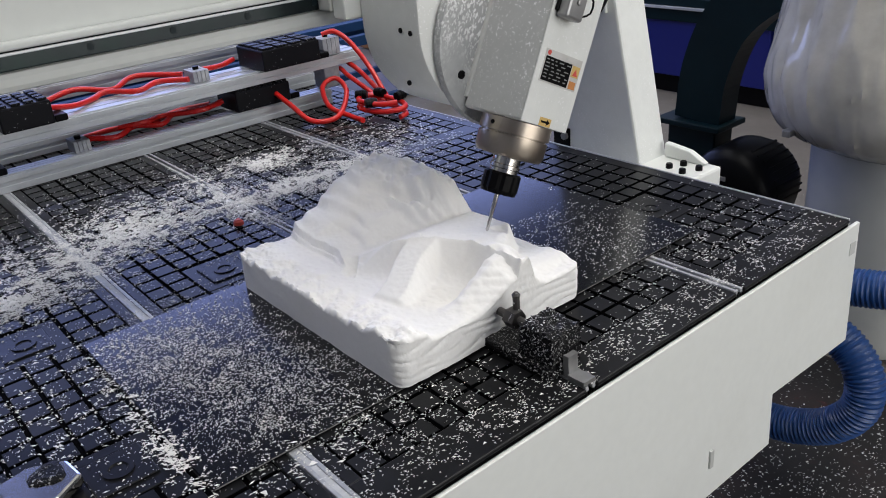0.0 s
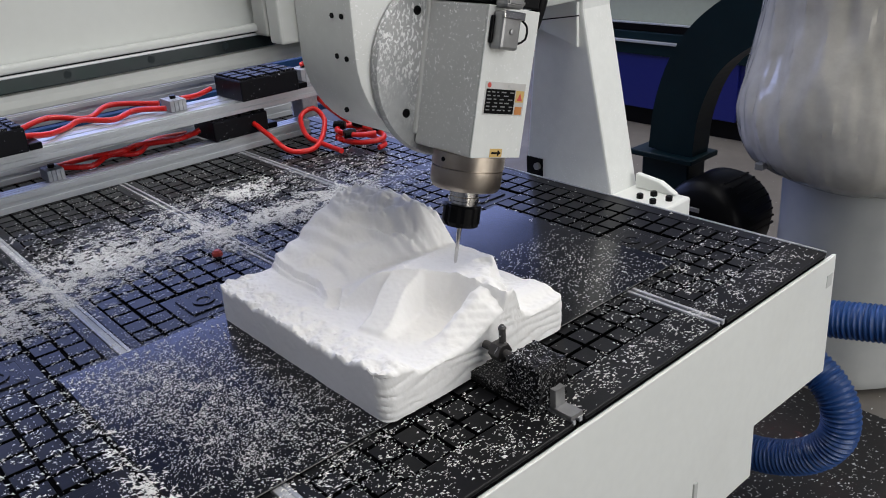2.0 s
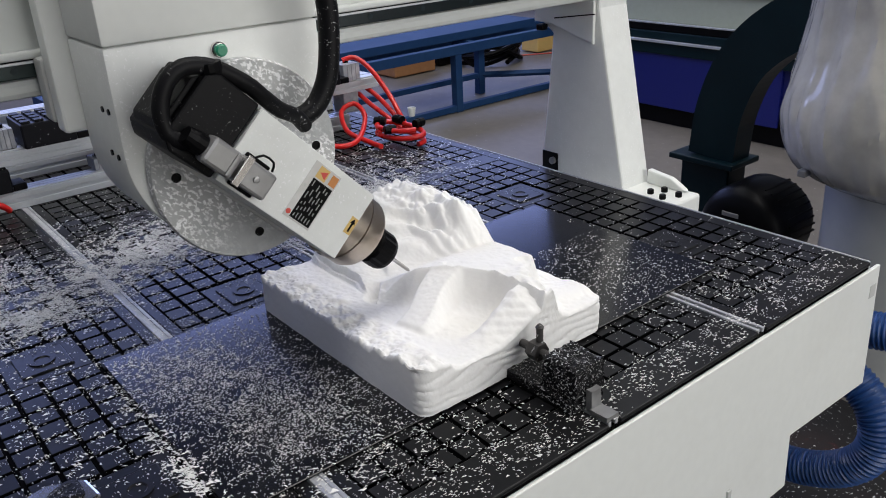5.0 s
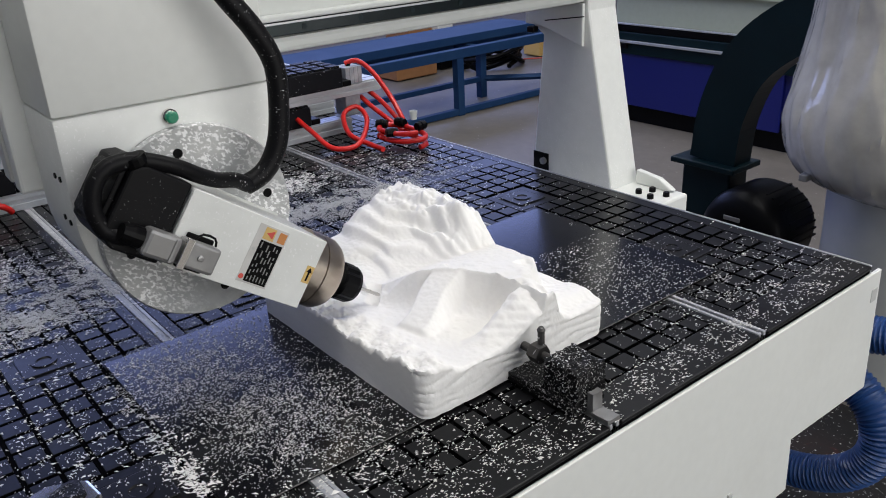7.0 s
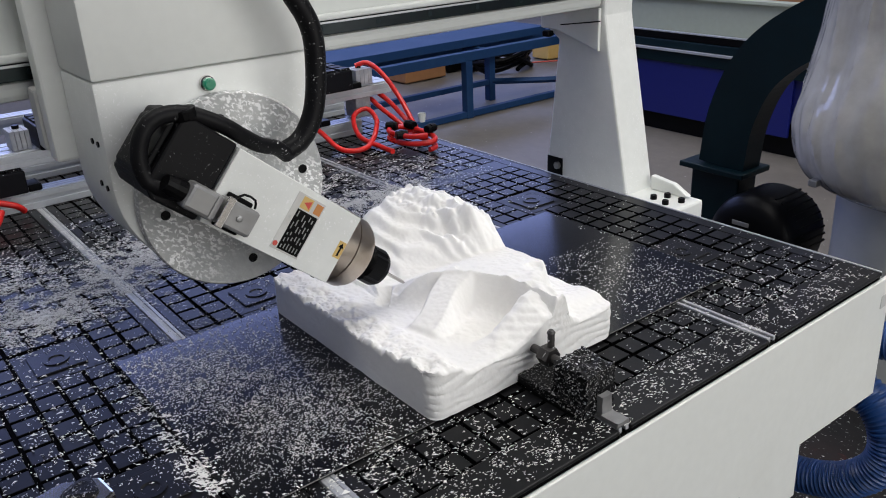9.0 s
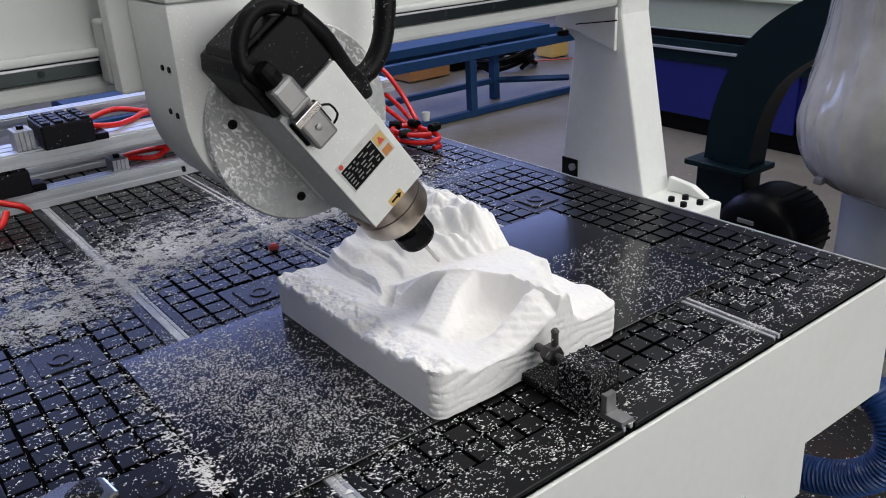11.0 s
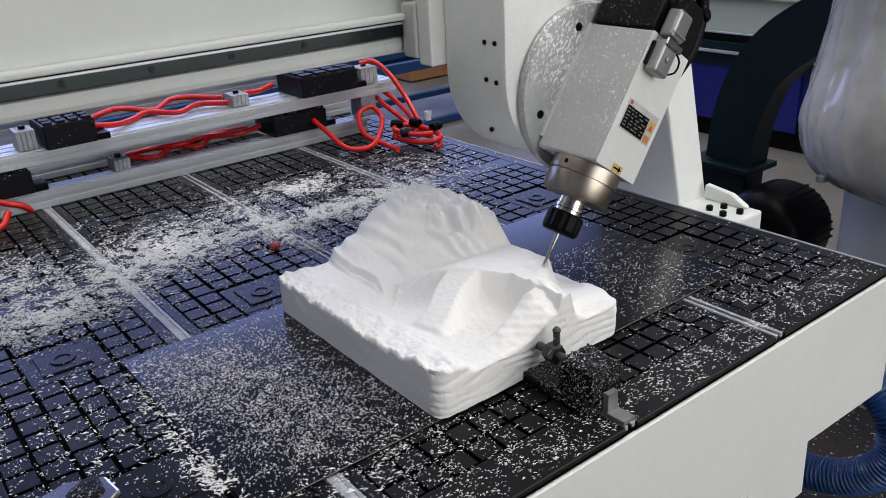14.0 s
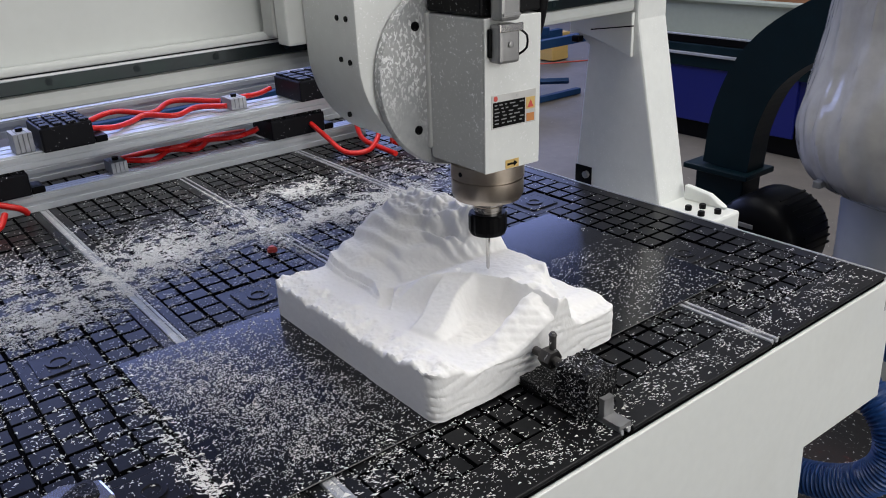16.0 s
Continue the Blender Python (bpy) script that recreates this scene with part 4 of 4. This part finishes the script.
def drift(cx, cy, sx, sy, seed):
    """Thin ragged patches of foam dust with many gaps."""
    bm = bmesh.new()
    nx, ny = int(sx * 1500), int(sy * 1500)
    vs = {}
    for i in range(nx + 1):
        for j in range(ny + 1):
            x, y = cx + (i / nx - 0.5) * 4 * sx, cy + (j / ny - 0.5) * 4 * sy
            g = math.exp(-(((x - cx) / sx) ** 2 + ((y - cy) / sy) ** 2))
            h = 0.004 * (g * 0.75 + 0.75 * noise.fractal(Vector((x * 150, y * 85, seed)), 0.6, 2, 3) + 0.35 * noise.noise(Vector((x * 40, y * 40, seed))) - 0.58)
            vs[i, j] = (bm.verts.new((x, y, min(max(h, -0.001), 0.0022) + 0.0006)), h)
    for i in range(nx):
        for j in range(ny):
            q = [vs[i, j], vs[i + 1, j], vs[i + 1, j + 1], vs[i, j + 1]]
            if min(k[1] for k in q) > -0.0002:
                bm.faces.new([k[0] for k in q])
    for v in [v for v in bm.verts if not v.link_faces]:
        bm.verts.remove(v)
    return tagged(finish("dust_drift", bm, FOAM, smooth=True), "thin ragged drift of white foam dust on the bed", "dust", kind="stuff")


drift(-1.00, -0.885, 0.09, 0.09, 1.0)
drift(-0.86, -1.17, 0.06, 0.09, 2.0)
drift(-0.96, -0.54, 0.035, 0.13, 3.0)
drift(-0.95, -0.685, 0.16, 0.030, 4.0)
drift(-1.15, -0.50, 0.06, 0.07, 6.0)

# ---- blue suction hose, dust collector wrapped in film, blower ----
hose = tube([(-0.45, 0.27, -0.71), (-0.32, 0.275, -0.712), (-0.20, 0.28, -0.700), (-0.10, 0.29, -0.655), (-0.045, 0.30, -0.58), (-0.055, 0.31, -0.495), (-0.125, 0.32, -0.435), (-0.24, 0.32, -0.415), (-0.40, 0.31, -0.42)], 0.042, segs=22, ridge=0.0024, pitch=0.0105)
loop = thing("suction_hose", (0, 0, 0), "ribbed dark blue suction hose in a loop under the bed", "hose", "suction hoses")
part("hose_tube", hose, BLUE_HOSE, loop, smooth=True)
part("hose_cuff", lathe([(0.052, 0), (0.053, 0.004), (0.053, 0.06), (0.052, 0.064)], 24, "X", Matrix.Translation((-0.46, 0.27, -0.71))), PLAIN_BLACK, loop)
hose2 = tube([(-0.40, 0.26, -0.31), (-0.22, 0.27, -0.30), (-0.10, 0.29, -0.285), (0.02, 0.31, -0.265), (0.20, 0.36, -0.24), (0.45, 0.5, -0.30), (0.6, 0.7, -0.5)], 0.040, segs=22, ridge=0.0024, pitch=0.0105)
run = thing("suction_hose", (0, 0, 0), "ribbed dark blue suction hose running behind the bed", "hose", "suction hoses")
part("hose_tube", hose2, BLUE_HOSE, run, smooth=True)
part("hose_cuff", lathe([(0.046, 0), (0.047, 0.004), (0.047, 0.06), (0.046, 0.064)], 24, "X", Matrix.Translation((-0.44, 0.26, -0.31))), PLAIN_BLACK, run)
# Added dark sheet that stands for the shaded floor below bed and hose.
tagged(finish("shaded_floor_sheet", box(-1.6, 1.6, -1.2, 0.84, FLOOR, FLOOR + 0.006, 0.002), SHADED_FLOOR), "dark sheet for the shade under the bed, with chips and red stains", "floor mat")

CX, CY = -0.362, 1.078
collector = thing("dust_collector", (CX, CY, FLOOR), "grey dust collector drum under a bulging film-wrapped bag", "dust collector")


def crumple(a, h, r):
    c, d = math.cos(a), math.sin(a)
    fold = 1 - abs(noise.noise(Vector((c * 5 + h * 1.5, d * 5, h * 3.2)))) * 2.4
    fine = 1 - abs(noise.noise(Vector((c * 13 + h * 4, d * 13, h * 6 + 4)))) * 2.4
    return r * (0.05 * noise.noise(Vector((c * 2.4, d * 2.4, h * 3.1))) + 0.022 * (fold - 0.5) + 0.012 * (fine - 0.5))


def fine_profile(rows, gap):
    return [(p.x, p.z) for p in curve_points([(r, 0, h) for r, h in rows], gap)]


part("drum", lathe(fine_profile([(0.215, 0.02), (0.22, 0.05), (0.22, 0.20), (0.222, 0.30), (0.22, 0.45), (0.222, 0.60), (0.225, 0.66)], 0.03), 72, wobble=lambda a, h, r: 0.3 * crumple(a, h, r)), DRUM, collector, "grey drum wrapped in film", True)
part("film_bag", lathe(fine_profile([(0.225, 0.635), (0.25, 0.645), (0.30, 0.675), (0.335, 0.72), (0.355, 0.78), (0.362, 0.85), (0.352, 0.93), (0.335, 1.02), (0.32, 1.12), (0.31, 1.25), (0.30, 1.5), (0.22, 1.7), (0.05, 1.75)], 0.012), 190, wobble=crumple), FILM, collector, "crumpled grey plastic film over a bag", True)
part("ring_clip", box(-0.19, -0.165, -0.30, -0.265, 0.685, 0.705, 0.003), GREY_METAL, collector)
for a in (0, 120, 240):
    part("foot", box(0.12, 0.19, -0.02, 0.02, 0.0, 0.03, 0.003, pose(0, 0, 0, 0, 0, a)), PLAIN_BLACK, collector)

blower = thing("blower", (0, 0, FLOOR), "dark green fan duct with a black motor, standing on the floor", "blower")
zf = -FLOOR
part("lower_duct", box(-1.13, -0.94, 1.06, 1.17, 0.02, zf - 0.295, 0.006), GREEN, blower)
part("flange", box(-1.165, -0.91, 1.03, 1.20, zf - 0.295, zf - 0.275, 0.004), GREEN, blower)
bend = curve_points([(-1.02, 0, zf - 0.275), (-1.0, 0, zf - 0.10), (-0.93, 0, zf + 0.07), (-0.80, 0, zf + 0.19), (-0.62, 0, zf + 0.27), (-0.40, 0, zf + 0.30)], 0.03)
outline_a, outline_b = [], []
for k, p in enumerate(bend):
    d = (bend[min(k + 1, len(bend) - 1)] - bend[max(k - 1, 0)]).normalized()
    nrm = Vector((-d.z, 0, d.x))
    outline_a.append((p + nrm * 0.088).xz[:])
    outline_b.append((p - nrm * 0.088).xz[:])
part("bent_duct", prism(outline_a + outline_b[::-1], 1.065, 1.165, 0.0, "Y"), GREEN, blower, smooth=False)
part("motor", lathe([(0.08, 0.90), (0.12, 0.905), (0.145, 0.925), (0.155, 0.96), (0.155, 1.10), (0.13, 1.16)], 40, "Y", Matrix.Translation((-0.80, 0, zf - 0.45))), PLAIN_BLACK, blower, "black round motor", True)
part("motor_hub", lathe([(0.05, 0.885), (0.06, 0.89), (0.065, 0.902)], 24, "Y", Matrix.Translation((-0.83, 0, zf - 0.48))), PLAIN_BLACK, blower, "", True)
part("motor_badge", box(-0.85, -0.79, 0.897, 0.902, zf - 0.395, zf - 0.38, 0.002, None), GREY_METAL, blower)
part("motor_base", box(-0.94, -0.64, 0.93, 1.16, 0.0, zf - 0.59, 0.005), PLAIN_BLACK, blower)
for i in range(9):
    a = radians(20 + i * 9)
    part("motor_fin", box(-0.003, 0.003, 0.97, 1.12, 0.15, 0.1565, 0, Matrix.Translation((-0.80, 0, zf - 0.45)) @ pose(0, 0, 0, 0, 20 + i * 9, 0)), PLAIN_BLACK, blower)

# ---- the rest of the shop ----
machine = thing("blue_machine", (0, 0, FLOOR), "long blue machine bed with a silver guide rail", "machine")
part("lower_body", box(-3.2, 0.6, 3.02, 4.6, 0.20, 0.60, 0.01), BLUE, machine)
part("side_panel", box(-3.1, -1.85, 3.0, 3.02, 0.12, 0.46, 0.004), BLUE, machine)
part("side_panel", box(-1.8, 0.5, 3.0, 3.02, 0.12, 0.46, 0.004), BLUE, machine)
part("dark_skirt", box(-3.2, 0.6, 3.05, 4.55, 0.0, 0.20, 0.004), PLAIN_BLACK, machine)
part("upper_band", box(-3.2, 0.6, 2.98, 3.02, 0.46, 0.60, 0.005), GREEN, machine)
part("guide_rail", box(-3.2, 0.6, 2.955, 2.98, 0.535, 0.55, 0.002), ALU, machine)
part("top_rail", box(-3.2, 0.6, 2.99, 3.06, 0.60, 0.645, 0.004), PLAIN_BLACK, machine)
part("top_strip", box(-3.2, 0.6, 2.985, 3.0, 0.645, 0.655, 0.002), ALU, machine)
part("gutter_wall", box(-3.2, 0.6, 3.16, 3.18, 0.60, 0.83, 0.004), GUTTER, machine)
part("gutter_floor", box(-3.2, 0.6, 3.06, 3.16, 0.60, 0.62, 0.002), GUTTER, machine)
part("gutter_lip", box(-3.2, 0.6, 3.12, 3.20, 0.83, 0.85, 0.003), GUTTER, machine)
for x in (-3.0, -2.1, -0.9, 0.3):
    part("rail_stop", box(x, x + 0.06, 2.95, 2.98, 0.50, 0.53, 0.003), PLAIN_BLACK, machine)

bench = thing("steel_bench", (0, 0, FLOOR), "long open bench frame of blue painted steel tube", "bench")
for x, ys in ((-4.28, (0.9, 2.87)), (-3.97, (0.5, 2.38))):
    for y in ys:
        part("bench_leg", box(x - 0.03, x + 0.03, y - 0.03, y + 0.03, 0, 0.41, 0.004), BENCH, bench)
    part("top_tube", box(x - 0.03, x + 0.03, -0.4, 3.6, 0.41, 0.475, 0.004), BENCH, bench)
part("foot_tube", box(-3.995, -3.945, 0.0, 3.5, 0.005, 0.05, 0.004), BENCH, bench)
part("brace", box(-4.30, -4.255, 0.3, 2.84, 0.125, 0.165, 0.004), BENCH, bench)
part("brace", tube([(-4.27, 2.88, 0.145), (-4.12, 3.10, 0.138), (-3.95, 3.36, 0.13)], 0.024, 0.2, 4), BENCH, bench, "dark diagonal tube of the bench frame")
for y in (0.7, 2.6):
    part("cross_tube", box(-4.25, -4.0, y - 0.025, y + 0.025, 0.415, 0.465, 0.004), BENCH, bench)
part("bench_top", box(-4.50, -4.10, -0.3, 3.3, 0.476, 0.535, 0.004), BENCH, bench)


def crate(x, y, sx, sy, h, mat, label):
    ob = thing("crate", (x, y, FLOOR), label, "box")
    part("crate_body", box(0, sx, 0, sy, 0.01, h, 0.01), mat, ob)
    part("crate_lid", box(-0.01, sx + 0.01, -0.01, sy + 0.01, h, h + 0.03, 0.006), mat, ob)
    return ob


crate(-5.6, 2.75, 0.35, 0.45, 0.26, BROWN, "brown wooden box on the shop floor")
crate(-5.7, 3.32, 0.35, 0.22, 0.20, PLAIN_BLACK, "black case on the shop floor")
crate(-6.0, 1.55, 0.35, 0.40, 0.22, BROWN, "brown wooden box on the shop floor")
crate(-5.3, 4.32, 0.22, 0.22, 0.24, YELLOW, "yellow box on the shop floor")
crate(-6.6, 3.6, 0.4, 0.5, 0.30, BROWN, "brown wooden box on the shop floor")
crate(-6.3, 3.9, 0.2, 0.2, 0.38, WHITE_PAINT, "white box on the shop floor")
crate(-4.6, 6.4, 0.9, 0.5, 0.62, BROWN, "brown wooden box behind a machine")
cab = thing("teal_cabinet", (-3.4, 7.6, FLOOR), "teal painted steel cabinet by the far wall", "cabinet")
part("cabinet_body", box(0, 1.1, 0, 0.6, 0.05, 1.5, 0.01), TEAL, cab)
part("cabinet_door", box(0.02, 0.54, -0.02, 0, 0.08, 1.46, 0.005), TEAL, cab)
part("cabinet_door", box(0.56, 1.08, -0.02, 0, 0.08, 1.46, 0.005), TEAL, cab)
coil = thing("cable_coil", (-5.15, 3.75, FLOOR), "tangled black cable coil on the floor", "cable")
part("cable_loop", tube([(0.25 * math.cos(k * 1.3) * (1 + 0.2 * math.sin(k)), 0.3 * math.sin(k * 1.3), 0.03 + 0.05 * (k % 4)) for k in range(24)], 0.022, 0.05, 7), PLAIN_BLACK, coil)
tagged(finish("floor_cable", tube([(-7.2, 1.5, FLOOR + 0.006), (-6.0, 3.0, FLOOR + 0.006), (-5.1, 4.2, FLOOR + 0.006), (-4.6, 5.2, FLOOR + 0.006)], 0.006, 0.08, 6), REDMARK), "thin red cable lying on the shop floor", "cable")
tag = thing("paper_cup", (-3.97, 1.96, FLOOR + 0.0505), "small white cup standing on a bench tube", "cup")
part("cup_wall", lathe([(0.022, 0), (0.03, 0.06), (0.028, 0.06), (0.02, 0.004)], 16), WHITE_PAINT, tag)

# ---- grid pads of the bed: the nearest ones singly, the rest in one piece ----
pad = CELL - GROOVE_W


def pad_mesh(bm, x, y):
    h, b = pad / 2, 0.0006
    low = [bm.verts.new((x + sx * h, y + sy * h, -DEEP)) for sx, sy in ((-1, -1), (1, -1), (1, 1), (-1, 1))]
    mid = [bm.verts.new((x + sx * h, y + sy * h, -b)) for sx, sy in ((-1, -1), (1, -1), (1, 1), (-1, 1))]
    top = [bm.verts.new((x + sx * (h - b), y + sy * (h - b), 0)) for sx, sy in ((-1, -1), (1, -1), (1, 1), (-1, 1))]
    # Slot 1, the upright sides, takes the colour painted as groove shade.
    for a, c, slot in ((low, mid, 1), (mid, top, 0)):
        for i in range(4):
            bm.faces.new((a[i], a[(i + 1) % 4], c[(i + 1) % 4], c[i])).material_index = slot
    bm.faces.new(top)


single = bmesh.new()
pad_mesh(single, 0, 0)
pad_data = bpy.data.meshes.new("grid_pad")
single.to_mesh(pad_data)
single.free()
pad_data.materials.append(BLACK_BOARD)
pad_data.materials.append(GROOVE_SHADE)
rest = bmesh.new()
made = 0
for k in range(ZONES):
    for i in range(COLS):
        for j in range(7):
            if any(abs(i - c) <= 1 for c in PORTS) and abs(j - 3) <= 1:
                continue
            x, y = cell_x(i) - CELL / 2, -k * P - 0.0285 - CELL * (j + 0.5)
            near = (k == 0 and i < 20) or (k == 1 and i < 4) or (k in (2, 3) and 11 < i < 19)
            if near and made < 300:
                ob = new("grid_pad", pad_data)
                ob.parent, ob.location = bed, (x, y, 0)
                made += 1
            else:
                pad_mesh(rest, x, y)
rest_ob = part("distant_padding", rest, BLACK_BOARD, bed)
rest_ob.data.materials.append(GROOVE_SHADE)
rest_ob["kind"] = "stuff"

# ---- what moves ----
# seconds, gantry x, pivot y, pivot z, tilt in degrees
HEAD = [
    (0, -0.3807, -0.4706, 0.3646, -25.37),
    (0.5, -0.3709, -0.4222, 0.3386, -32.73),
    (1, -0.3740, -0.4145, 0.3342, -33.60),
    (1.5, -0.3876, -0.4654, 0.3594, -24.92),
    (2, -0.4001, -0.5399, 0.3848, -13.79),
    (2.5, -0.4191, -0.6371, 0.3944, 0.46),
    (3, -0.4378, -0.7279, 0.3831, 14.64),
    (3.5, -0.4509, -0.8068, 0.3726, 26.20),
    (4, -0.4608, -0.8516, 0.3507, 33.73),
    (6.5, -0.5074, -0.9677, 0.2533, 53.20),
    (7, -0.5161, -0.9785, 0.2312, 54.54),
    (7.5, -0.5174, -0.9829, 0.2095, 55.60),
    (8, -0.5119, -0.9781, 0.2361, 54.09),
    (8.5, -0.5055, -0.9650, 0.2582, 51.64),
    (9, -0.5006, -0.9472, 0.2726, 49.96),
    (11.5, -0.4514, -0.7993, 0.3721, 26.00),
    (12, -0.4362, -0.7166, 0.3851, 13.53),
    (12.5, -0.4140, -0.6252, 0.3969, -0.91),
    (13, -0.3992, -0.5199, 0.3798, -17.17),
    (13.5, -0.3835, -0.4590, 0.3574, -26.59),
    (14, -0.3693, -0.4121, 0.3332, -34.04),
    (14.5, -0.3722, -0.4174, 0.3372, -33.39),
    (15, -0.3846, -0.4660, 0.3604, -26.24),
    (15.5, -0.3970, -0.5268, 0.3806, -16.90),
    (16, -0.4153, -0.6275, 0.3963, -1.32),
]
TURN = -0.8


def motions():
    walk(gantry, [(t, pose(x, 0, 0)) for t, x, y, z, a in HEAD])
    walk(head, [(t, pose(x, y, z, 0, 0, TURN)) for t, x, y, z, a in HEAD])
    walk(spindle, [(t, pose(0, 0, 0, a, 0, 0)) for t, x, y, z, a in HEAD])


motions()
